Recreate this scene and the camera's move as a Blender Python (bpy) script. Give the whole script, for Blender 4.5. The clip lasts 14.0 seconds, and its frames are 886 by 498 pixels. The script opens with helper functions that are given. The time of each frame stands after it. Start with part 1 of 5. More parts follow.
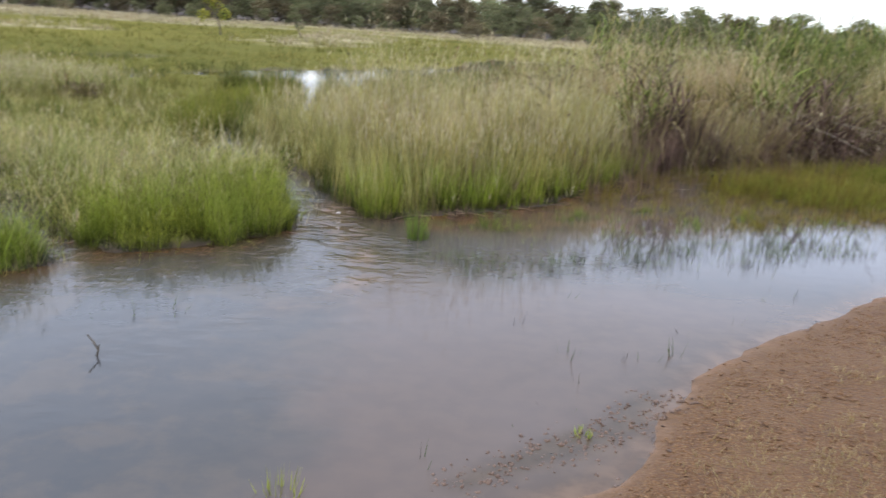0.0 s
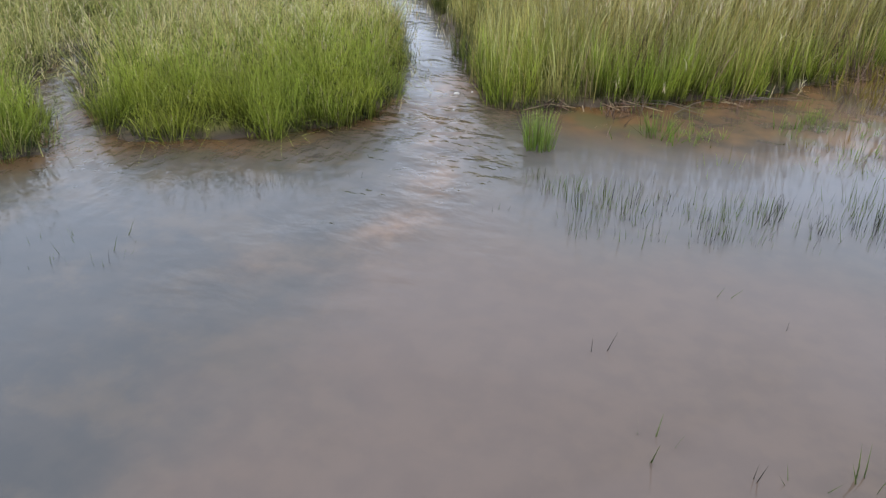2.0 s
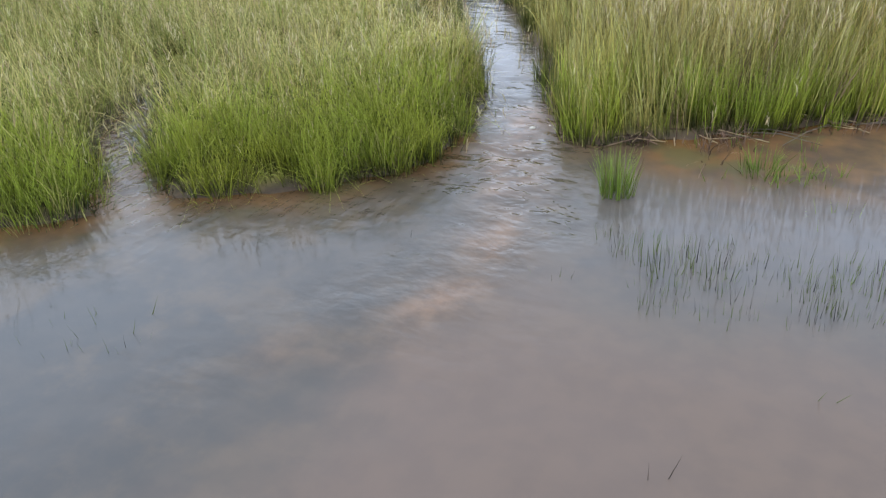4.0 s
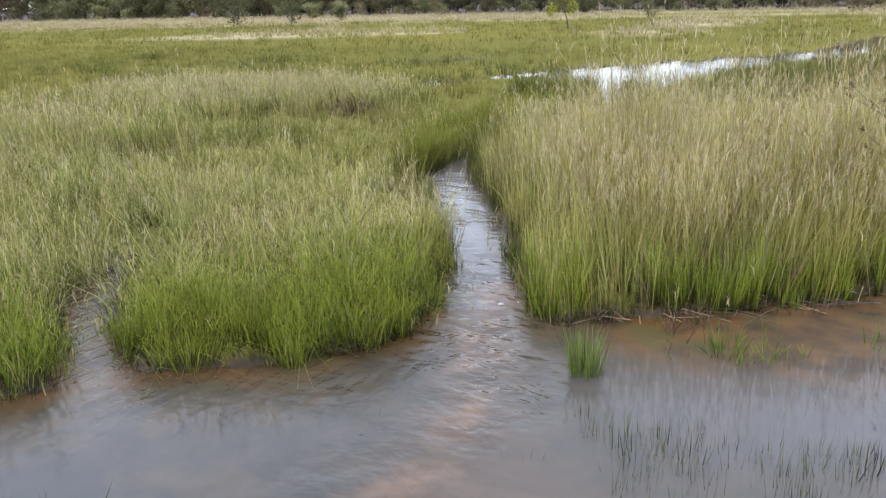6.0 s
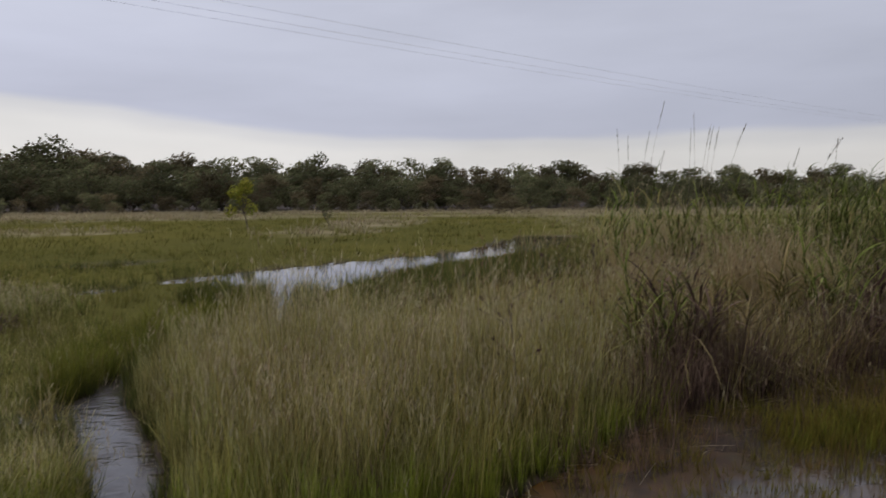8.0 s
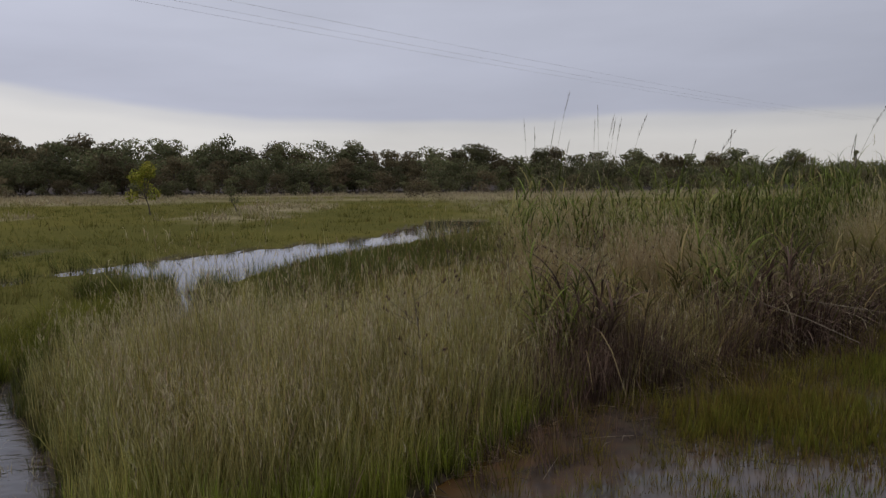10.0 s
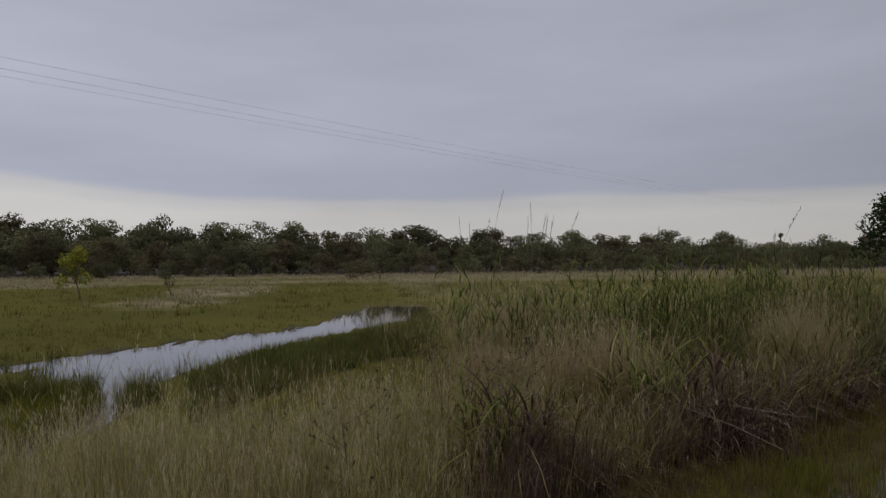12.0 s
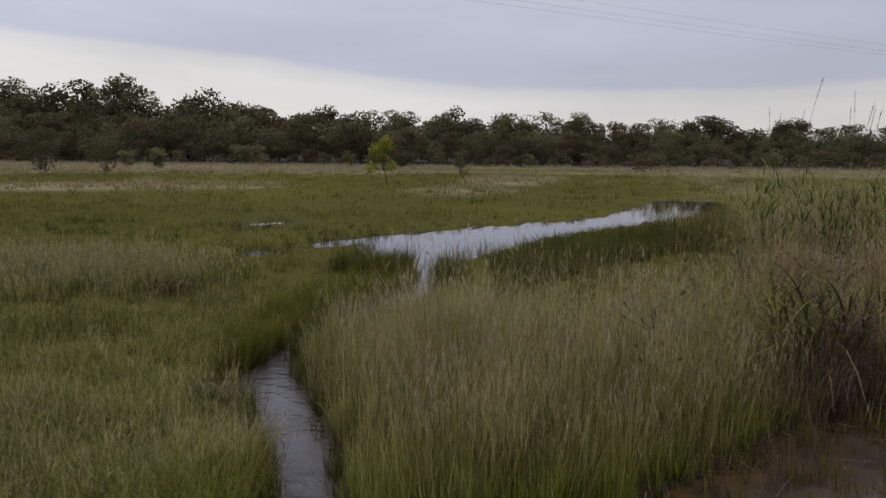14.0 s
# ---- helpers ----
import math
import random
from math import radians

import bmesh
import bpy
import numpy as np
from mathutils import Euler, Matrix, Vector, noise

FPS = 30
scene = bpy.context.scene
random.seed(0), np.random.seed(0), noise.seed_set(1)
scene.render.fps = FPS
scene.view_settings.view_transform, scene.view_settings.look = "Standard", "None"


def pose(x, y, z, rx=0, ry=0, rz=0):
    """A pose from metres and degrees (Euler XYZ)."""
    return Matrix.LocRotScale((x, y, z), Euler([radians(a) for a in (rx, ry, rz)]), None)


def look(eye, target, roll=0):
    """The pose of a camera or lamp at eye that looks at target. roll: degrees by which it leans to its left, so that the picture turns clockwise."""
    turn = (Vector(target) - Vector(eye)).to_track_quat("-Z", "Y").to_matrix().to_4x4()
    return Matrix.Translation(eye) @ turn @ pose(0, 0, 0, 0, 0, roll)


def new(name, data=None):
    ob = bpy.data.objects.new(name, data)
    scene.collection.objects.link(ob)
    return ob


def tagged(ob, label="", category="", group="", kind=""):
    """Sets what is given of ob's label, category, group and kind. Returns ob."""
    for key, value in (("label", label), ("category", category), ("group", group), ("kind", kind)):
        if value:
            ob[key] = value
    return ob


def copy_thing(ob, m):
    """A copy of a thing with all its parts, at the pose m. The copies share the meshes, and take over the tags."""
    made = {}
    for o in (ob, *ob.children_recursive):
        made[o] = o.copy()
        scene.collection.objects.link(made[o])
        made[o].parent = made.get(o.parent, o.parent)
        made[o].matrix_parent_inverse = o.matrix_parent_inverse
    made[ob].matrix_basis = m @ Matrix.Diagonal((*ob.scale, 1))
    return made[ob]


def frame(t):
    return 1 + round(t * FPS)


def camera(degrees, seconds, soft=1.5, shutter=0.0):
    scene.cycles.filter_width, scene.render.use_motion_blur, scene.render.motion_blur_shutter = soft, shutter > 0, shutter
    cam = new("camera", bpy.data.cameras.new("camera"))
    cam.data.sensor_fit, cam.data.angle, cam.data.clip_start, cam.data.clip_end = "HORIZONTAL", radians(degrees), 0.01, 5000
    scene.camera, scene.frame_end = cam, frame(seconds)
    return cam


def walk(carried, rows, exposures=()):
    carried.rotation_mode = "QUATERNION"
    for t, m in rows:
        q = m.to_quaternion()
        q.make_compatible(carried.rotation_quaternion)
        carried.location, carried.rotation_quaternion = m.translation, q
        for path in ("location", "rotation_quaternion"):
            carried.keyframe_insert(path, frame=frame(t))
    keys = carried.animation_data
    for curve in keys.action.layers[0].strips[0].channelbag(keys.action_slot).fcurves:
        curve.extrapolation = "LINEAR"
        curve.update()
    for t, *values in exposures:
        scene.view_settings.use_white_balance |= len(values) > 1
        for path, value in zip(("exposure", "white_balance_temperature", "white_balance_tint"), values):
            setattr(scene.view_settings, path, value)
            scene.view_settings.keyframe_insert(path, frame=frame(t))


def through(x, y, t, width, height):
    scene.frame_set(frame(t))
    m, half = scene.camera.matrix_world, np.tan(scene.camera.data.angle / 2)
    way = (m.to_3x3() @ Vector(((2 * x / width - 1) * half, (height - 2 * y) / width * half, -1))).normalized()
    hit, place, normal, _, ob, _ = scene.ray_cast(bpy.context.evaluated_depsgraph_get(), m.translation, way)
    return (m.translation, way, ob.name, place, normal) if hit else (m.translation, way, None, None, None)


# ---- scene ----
cam = camera(58.5, 14.0, soft=1.35, shutter=0.15)
PATH = [
    (0, (-0.029, 0.343, 1.677), (-0.05, 2.267, 1.133), 3.8),
    (0.3, (0.189, 0.599, 1.648), (-0.125, 2.479, 1.043), 3.4),
    (0.5, (0.305, 0.905, 1.614), (0.002, 2.79, 1.02), 4.8),
    (1, (0.465, 1.442, 1.631), (0.126, 3.238, 0.82), 5.8),
    (1.5, (0.604, 1.948, 1.631), (0.066, 3.641, 0.712), 5.1),
    (2, (0.642, 2.403, 1.656), (0.045, 4.045, 0.683), 2.5),
    (2.3, (0.818, 2.817, 1.872), (0.16, 4.363, 0.787), 1.4),
    (2.7, (0.755, 2.95, 1.821), (-0.002, 4.466, 0.758), -0.4),
    (4.8, (0.707, 3.077, 1.717), (-0.194, 4.641, 0.855), -2.2),
    (5, (0.697, 3.085, 1.749), (-0.186, 4.681, 0.928), -1.3),
    (5.5, (0.724, 3.047, 1.757), (-0.162, 4.707, 1.079), -1.9),
    (6, (0.723, 3.007, 1.774), (-0.155, 4.705, 1.184), -1.3),
    (6.5, (0.734, 3.001, 1.785), (-0.139, 4.715, 1.237), -1.5),
    (7, (0.754, 3.031, 1.79), (-0.036, 4.788, 1.251), -0.7),
    (7.5, (0.83, 3.145, 1.842), (0.339, 5.047, 1.463), -0.2),
    (8, (0.925, 3.191, 1.954), (0.76, 5.18, 1.829), -0.5),
    (8.2, (0.908, 3.225, 1.984), (0.855, 5.223, 1.907), -0.0),
    (10.3, (0.994, 3.218, 2.118), (1.072, 5.209, 1.942), 0.1),
    (10.5, (1.006, 3.204, 2.155), (1.12, 5.195, 1.997), 1.1),
    (11, (1.028, 3.2, 2.294), (1.197, 5.187, 2.134), -1.4),
    (11.5, (1.079, 3.209, 2.395), (1.266, 5.196, 2.272), -1.9),
    (12, (1.075, 3.171, 2.433), (1.281, 5.16, 2.459), -0.5),
    (12.5, (1.036, 3.133, 2.438), (1.231, 5.123, 2.503), 0.1),
    (13, (0.986, 3.051, 2.439), (0.963, 5.049, 2.354), -0.0),
    (13.5, (0.901, 2.942, 2.446), (0.609, 4.911, 2.253), -0.1),
    (14, (0.839, 2.787, 2.422), (0.348, 4.711, 2.177), 0.3),
]
EXPOSURES = [(0.0, 1.14, 6150, 6), (0.5, 1.08, 6150, 6), (1.0, 1.18, 6150, 4), (2.0, 1.3, 6150, 3), (5.0, 1.4, 6150, 1), (5.6, 1.36, 6200, 3), (6.4, 1.31, 6300, 8), (7.0, 1.36, 6300, 10), (7.45, 1.25, 6400, 10), (7.8, 0.05, 6400, 10), (8.0, -0.55, 6650, 10), (8.3, -0.7, 6650, 10),
             (10.3, -0.66, 6650, 10), (11.0, -0.6, 6650, 10), (11.5, -0.68, 6650, 10), (12.0, -0.95, 6650, 10), (13.0, -1.1, 6650, 10), (14.0, -0.61, 6650, 10)]
walk(cam, [(t, look(eye, target, roll)) for t, eye, target, roll in PATH], EXPOSURES)
SKY_STRENGTH, SUN_STRENGTH, SUN_ELEVATION, SUN_ROTATION = 1.0, 0.5, 55.0, -130.0


# ---- world, sun ----
def build_world():
    w = bpy.data.worlds.new("overcast_sky")
    scene.world = w
    w.use_nodes = True
    nt = w.node_tree
    nt.nodes.clear()
    N, L = nt.nodes.new, nt.links.new
    out, bg = N("ShaderNodeOutputWorld"), N("ShaderNodeBackground")
    bg.inputs[1].default_value = SKY_STRENGTH
    sky = N("ShaderNodeTexSky")
    sky.sky_type, sky.sun_disc = "NISHITA", False
    sky.sun_elevation, sky.sun_rotation = radians(SUN_ELEVATION), radians(SUN_ROTATION)
    dim = N("ShaderNodeMix")
    dim.data_type, dim.blend_type = "RGBA", "MULTIPLY"
    dim.inputs[0].default_value = 1.0
    L(sky.outputs[0], dim.inputs[6])
    dim.inputs[7].default_value = (0.10, 0.10, 0.10, 1)
    tc, sep = N("ShaderNodeTexCoord"), N("ShaderNodeSeparateXYZ")
    L(tc.outputs["Generated"], sep.inputs[0])
    stretch = N("ShaderNodeMapping")
    stretch.inputs["Scale"].default_value = (1.0, 1.0, 5.0)
    L(tc.outputs["Generated"], stretch.inputs[0])
    wav = N("ShaderNodeTexNoise")
    wav.inputs["Scale"].default_value, wav.inputs["Detail"].default_value = 1.6, 5
    L(stretch.outputs[0], wav.inputs["Vector"])

    def calc(op, a, b):
        n = N("ShaderNodeMath")
        n.operation = op
        for i, v in enumerate((a, b)):
            if isinstance(v, (int, float)):
                n.inputs[i].default_value = v
            else:
                L(v, n.inputs[i])
        return n.outputs[0]

    # the clear strip under the cloud deck widens towards -x
    edge = calc("ADD", sep.outputs[2], calc("MULTIPLY", calc("MINIMUM", calc("ADD", sep.outputs[0], 0.2), 0.0), 0.11))
    edge = calc("ADD", edge, calc("MULTIPLY", calc("SUBTRACT", wav.outputs[0], 0.5), 0.06))
    ramp = N("ShaderNodeValToRGB")
    ramp.color_ramp.interpolation = "EASE"
    el = ramp.color_ramp.elements
    el[0].position, el[0].color = 0.0, (0.97, 0.95, 0.945, 1)
    el[1].position, el[1].color = 1.0, (0.66, 0.69, 0.80, 1)
    for p, c in ((0.058, (0.95, 0.94, 0.95)), (0.075, (0.86, 0.86, 0.90)), (0.090, (0.655, 0.685, 0.845)), (0.22, (0.735, 0.77, 0.93)), (0.5, (0.715, 0.75, 0.895))):
        e = el.new(p)
        e.color = (*c, 1)
    L(edge, ramp.inputs[0])
    low = N("ShaderNodeTexNoise")
    low.inputs["Scale"].default_value, low.inputs["Detail"].default_value = 2.4, 6
    L(stretch.outputs[0], low.inputs["Vector"])
    shade = N("ShaderNodeMapRange")
    for i, v in zip((1, 2, 3, 4), (0.3, 0.7, 0.9, 1.08)):
        shade.inputs[i].default_value = v
    L(low.outputs[0], shade.inputs[0])
    mul = N("ShaderNodeMix")
    mul.data_type, mul.blend_type = "RGBA", "MULTIPLY"
    mul.inputs[0].default_value = 1.0
    L(ramp.outputs[0], mul.inputs[6])
    # the deck grows thicker towards +x
    L(calc("MULTIPLY", shade.outputs[0], calc("SUBTRACT", 1.0, calc("MULTIPLY", sep.outputs[0], 0.26))), mul.inputs[7])
    add = N("ShaderNodeMix")
    add.data_type, add.blend_type = "RGBA", "ADD"
    add.inputs[0].default_value = 0.1
    L(mul.outputs[2], add.inputs[6])
    L(dim.outputs[2], add.inputs[7])
    L(add.outputs[2], bg.inputs[0])
    L(bg.outputs[0], out.inputs[0])


build_world()
sun = new("sun", bpy.data.lights.new("sun", "SUN"))
sun.data.energy, sun.data.angle, sun.data.color = SUN_STRENGTH, radians(25), (1.0, 0.95, 0.88)
a, e = radians(SUN_ROTATION), radians(SUN_ELEVATION)
sun.matrix_world = look((0, 0, 50), (-math.sin(a) * math.cos(e) * 10, -math.cos(a) * math.cos(e) * 10, 50 - 10 * math.sin(e)))


# ---- materials ----
class Mat:
    """A node material with small helpers."""

    def __init__(self, name):
        self.m = bpy.data.materials.new(name)
        self.m.use_nodes = True
        self.nt = self.m.node_tree
        self.nt.nodes.clear()
        self.out = self.nt.nodes.new("ShaderNodeOutputMaterial")

    def n(self, kind, **ins):
        node = self.nt.nodes.new("ShaderNode" + kind)
        for k, v in ins.items():
            self.put(node.inputs[k.replace("_", " ")], v)
        return node

    def put(self, socket, v):
        if isinstance(v, bpy.types.NodeSocket):
            self.nt.links.new(v, socket)
        else:
            socket.default_value = (*v, 1) if isinstance(v, tuple) and len(v) == 3 and socket.type == "RGBA" else v

    def mix(self, fac, a, b, blend="MIX"):
        node = self.nt.nodes.new("ShaderNodeMix")
        node.data_type, node.blend_type = "RGBA", blend
        for i, v in ((0, fac), (6, a), (7, b)):
            self.put(node.inputs[i], v)
        return node.outputs[2]

    def calc(self, op, a, b=0.0):
        node = self.nt.nodes.new("ShaderNodeMath")
        node.operation = op
        self.put(node.inputs[0], a)
        self.put(node.inputs[1], b)
        return node.outputs[0]

    def span(self, v, a, b, lo=0.0, hi=1.0):
        node = self.nt.nodes.new("ShaderNodeMapRange")
        node.interpolation_type = "SMOOTHSTEP"
        for i, x in enumerate((v, a, b, lo, hi)):
            self.put(node.inputs[i], x)
        return node.outputs[0]

    def noise(self, scale, detail=4, vector=None, rough=0.55):
        node = self.n("TexNoise", Scale=scale, Detail=detail, Roughness=rough)
        self.put(node.inputs["Vector"], vector if vector is not None else self.where())
        return node.outputs[0]

    def where(self):
        return self.n("NewGeometry").outputs["Position"]

    def bump(self, height, strength, distance):
        return self.n("Bump", Height=height, Strength=strength, Distance=distance).outputs[0]

    def end(self, shader):
        self.nt.links.new(shader, self.out.inputs[0])
        return self.m


def leaf_material(name, base, mid, tip, dead, dead_share=0.2, patch=1.2, through=0.3, spread=0.35, each=0.0):
    """Blades: colour runs from base to tip along the blade, varies blade by blade, and in patches over the ground."""
    m = Mat(name)
    uv = m.n("UVMap").outputs[0]
    sep = m.n("SeparateXYZ", Vector=uv)
    u, v = sep.outputs[0], sep.outputs[1]
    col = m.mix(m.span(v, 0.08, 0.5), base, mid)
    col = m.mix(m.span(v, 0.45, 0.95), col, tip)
    big = m.noise(patch, 3)
    share = m.calc("ADD", dead_share, m.calc("MULTIPLY", m.calc("SUBTRACT", big, 0.5), 0.9))
    isdead = m.span(m.calc("SUBTRACT", share, u), -0.04, 0.04)
    col = m.mix(isdead, col, dead)
    rnd = m.n("TexWhiteNoise")
    rnd.noise_dimensions = "1D"
    m.put(rnd.inputs["W"], m.calc("MULTIPLY", u, 917.0))
    val = m.span(rnd.outputs[0], 0.0, 1.0, 1.0 - spread, 1.0 + spread)
    val = m.calc("MULTIPLY", val, m.span(m.noise(patch * 2.7, 3), 0.3, 0.7, 0.8, 1.18))
    if each:
        val = m.calc("MULTIPLY", val, m.span(m.n("ObjectInfo").outputs["Random"], 0.0, 1.0, 1.0 - each, 1.0 + each))
    hsv = m.n("HueSaturation", Color=col, Value=val, Hue=m.span(big, 0.3, 0.7, 0.488, 0.512))
    diff = m.n("BsdfPrincipled", Base_Color=hsv.outputs[0], Roughness=0.55)
    diff.inputs["Specular IOR Level"].default_value = 0.08
    tr = m.n("BsdfTranslucent", Color=hsv.outputs[0])
    mx = m.n("MixShader", Fac=through)
    m.nt.links.new(diff.outputs[0], mx.inputs[1])
    m.nt.links.new(tr.outputs[0], mx.inputs[2])
    return m.end(mx.outputs[0])


def plain_material(name, a, b, scale, rough=0.8, bump=0.3, depth=0.01):
    m = Mat(name)
    f = m.noise(scale, 6)
    fine = m.noise(scale * 9, 5)
    col = m.mix(m.span(f, 0.35, 0.65), a, b)
    col = m.mix(m.span(fine, 0.3, 0.75, 0.0, 0.5), col, tuple(c * 0.55 for c in a))
    s = m.n("BsdfPrincipled", Base_Color=col, Roughness=rough, Normal=m.bump(fine, bump, depth))
    return m.end(s.outputs[0])


def ground_material():
    """Masks on the mesh: red gravel, green sand, blue turf."""
    m = Mat("earth")
    att = m.n("VertexColor")
    att.layer_name = "masks"
    sep = m.n("SeparateColor", Color=att.outputs[0])
    gravel, sand, turf = sep.outputs[0], sep.outputs[1], sep.outputs[2]
    p = m.where()
    n1, n2, n3 = m.noise(1.7, 5, p), m.noise(14, 6, p), m.noise(90, 4, p)
    vor = m.n("TexVoronoi", Vector=p, Scale=55.0)
    silt = m.mix(m.span(n1, 0.35, 0.65), (0.036, 0.026, 0.019), (0.075, 0.050, 0.033))
    silt = m.mix(m.span(n2, 0.45, 0.7, 0.0, 0.6), silt, (0.10, 0.065, 0.04))
    ochre = m.mix(m.span(n2, 0.35, 0.68), (0.150, 0.088, 0.050), (0.235, 0.145, 0.092))
    ochre = m.mix(m.span(n1, 0.5, 0.68, 0.0, 0.6), ochre, (0.25, 0.13, 0.07))
    stone = m.mix(vor.outputs["Distance"], (0.235, 0.112, 0.038), (0.070, 0.031, 0.011))
    stone = m.mix(m.span(n2, 0.35, 0.7, 0.0, 0.75), stone, (0.105, 0.048, 0.020))
    stone = m.mix(m.span(n1, 0.45, 0.7, 0.0, 0.5), stone, (0.185, 0.100, 0.046))
    grit = m.n("TexVoronoi", Vector=p, Scale=150.0)
    stone = m.mix(m.span(grit.outputs["Distance"], 0.1, 0.7, 0.0, 0.4), stone, (0.055, 0.025, 0.011))
    stone = m.mix(m.span(m.noise(160, 3, p), 0.56, 0.68, 0.0, 0.8), stone, (0.30, 0.20, 0.085))
    green = m.mix(m.span(n2, 0.3, 0.7), (0.104, 0.099, 0.029), (0.177, 0.163, 0.049))
    far = m.noise(0.055, 4, p)
    far2 = m.noise(0.6, 5, p)
    green = m.mix(m.span(far, 0.42, 0.62, 0.0, 0.7), green, m.mix(far2, (0.155, 0.143, 0.032), (0.236, 0.196, 0.060)))
    col = m.mix(sand, silt, ochre)
    straw = m.mix(m.span(far2, 0.3, 0.7), (0.29, 0.240, 0.130), (0.42, 0.355, 0.215))
    green = m.mix(att.outputs[1], green, straw)
    col = m.mix(turf, col, green)
    col = m.mix(gravel, col, stone)
    rough = m.span(gravel, 0, 1, 0.9, 0.7)
    h = m.calc("ADD", m.calc("MULTIPLY", n3, 0.5), m.calc("MULTIPLY", n2, 1.2))
    h = m.calc("ADD", h, m.calc("MULTIPLY", vor.outputs["Distance"], m.calc("MULTIPLY", gravel, -1.3)))
    s = m.n("BsdfPrincipled", Base_Color=col, Roughness=rough, Normal=m.bump(h, 0.6, 0.012))
    m.put(s.inputs["Specular IOR Level"], m.span(turf, 0, 1, 0.3, 0.0))
    return m.end(s.outputs[0])


def water_material():
    """Clouded shallow water: mirror by Fresnel over a milky body, tinted by the bed where it is shallow.
    Masks on the mesh: red depth, green sand bed, blue rust-brown bed, alpha current."""
    m = Mat("murky_water")
    p = m.where()
    att = m.n("VertexColor")
    att.layer_name = "depth"
    sepc = m.n("SeparateColor", Color=att.outputs[0])
    depth, sand, rust, current = sepc.outputs[0], sepc.outputs[1], sepc.outputs[2], att.outputs[1]
    sep = m.n("SeparateXYZ", Vector=p)
    # the flow out of the channel makes small crossed ripples
    warp = m.n("TexNoise", Vector=p, Scale=1.6, Detail=3.0)
    def crossed(turned, scale, squeeze):
        turn = m.n("Mapping", Vector=p)
        turn.inputs["Rotation"].default_value = (0, 0, radians(turned))
        turn.inputs["Scale"].default_value = (1.0, squeeze, 1.0)
        return m.noise(scale, 3, m.mix(0.22, turn.outputs[0], warp.outputs["Color"], "ADD"), 0.5)
    rip = m.calc("ADD", m.calc("MULTIPLY", crossed(-28, 3.6, 1.7), 0.85), m.calc("MULTIPLY", crossed(12, 9.0, 1.4), 0.30))
    turn = m.n("Mapping", Vector=p)
    turn.inputs["Rotation"].default_value = (0, 0, radians(-12))
    turn.inputs["Scale"].default_value = (2.2, 0.55, 1.0)
    along = m.calc("MULTIPLY", m.calc("MULTIPLY", m.span(sep.outputs[0], -0.8, -1.3), m.span(sep.outputs[1], 6.6, 5.9)), m.span(m.calc("SUBTRACT", sep.outputs[1], m.calc("MULTIPLY", sep.outputs[0], 0.75)), 5.9, 6.5))
    rip = m.calc("ADD", rip, m.calc("MULTIPLY", m.calc("SUBTRACT", m.noise(6.0, 3, turn.outputs[0], 0.5), 0.5), m.calc("MULTIPLY", along, 0.8)))
    amp = m.calc("MULTIPLY", current, m.span(m.noise(1.5, 3, p), 0.36, 0.64, 0.35, 1.15))
    h = m.calc("MULTIPLY", m.calc("SUBTRACT", rip, 0.7), amp)
    h = m.calc("ADD", h, m.calc("MULTIPLY", m.noise(1.1, 2, p), 0.02))
    nor = m.bump(h, 1.0, 0.046)
    cloud = m.noise(0.8, 5, p)
    body = m.mix(m.span(cloud, 0.35, 0.65), (0.086, 0.076, 0.068), (0.046, 0.048, 0.049))
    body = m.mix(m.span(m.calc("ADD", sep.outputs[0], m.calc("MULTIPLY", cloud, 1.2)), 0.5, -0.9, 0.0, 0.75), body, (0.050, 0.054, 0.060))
    body = m.mix(m.span(m.noise(2.3, 6, p, 0.62), 0.47, 0.62, 0.0, 0.55), body, (0.100, 0.081, 0.066))
    # a cloud of pinkish silt hangs in the still corner by the gravel bank
    wob = m.calc("MULTIPLY", m.calc("SUBTRACT", m.noise(1.4, 4, p), 0.5), 1.1)
    silt = m.calc("MULTIPLY", m.span(m.calc("ADD", sep.outputs[0], wob), -0.95, -0.3), m.span(m.calc("ADD", sep.outputs[1], wob), 6.0, 5.1))
    body = m.mix(m.calc("MULTIPLY", silt, 0.85), body, (0.128, 0.091, 0.075))
    # reflected sky put into the body colour: pale off the right bank and up the channel
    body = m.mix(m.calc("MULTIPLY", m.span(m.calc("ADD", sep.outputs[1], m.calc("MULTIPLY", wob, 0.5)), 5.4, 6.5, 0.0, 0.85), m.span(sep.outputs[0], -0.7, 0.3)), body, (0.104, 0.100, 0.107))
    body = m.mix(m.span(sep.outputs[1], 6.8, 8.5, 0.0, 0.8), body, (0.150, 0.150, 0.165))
    n2 = m.noise(7.0, 5, p)
    bed = m.mix(m.span(n2, 0.35, 0.65), (0.050, 0.034, 0.020), (0.085, 0.056, 0.032))
    sandy = m.mix(m.span(n2, 0.35, 0.68), (0.140, 0.080, 0.048), (0.240, 0.140, 0.085))
    sandy = m.mix(m.span(m.noise(4.0, 4, p), 0.55, 0.68, 0.0, 0.7), sandy, (0.085, 0.062, 0.048))
    bed = m.mix(sand, bed, sandy)
    stain = m.mix(m.span(m.noise(3.0, 5, p), 0.35, 0.65), (0.050, 0.024, 0.007), (0.150, 0.070, 0.018))
    stain = m.mix(m.span(m.noise(2.2, 4, p), 0.52, 0.66, 0.0, 0.65), stain, (0.075, 0.072, 0.020))
    bed = m.mix(rust, bed, stain)
    thick = m.calc("SUBTRACT", 1.0, m.calc("POWER", 0.0008, depth))
    thick = m.calc("MULTIPLY", thick, m.span(cloud, 0.3, 0.7, 0.80, 0.98))
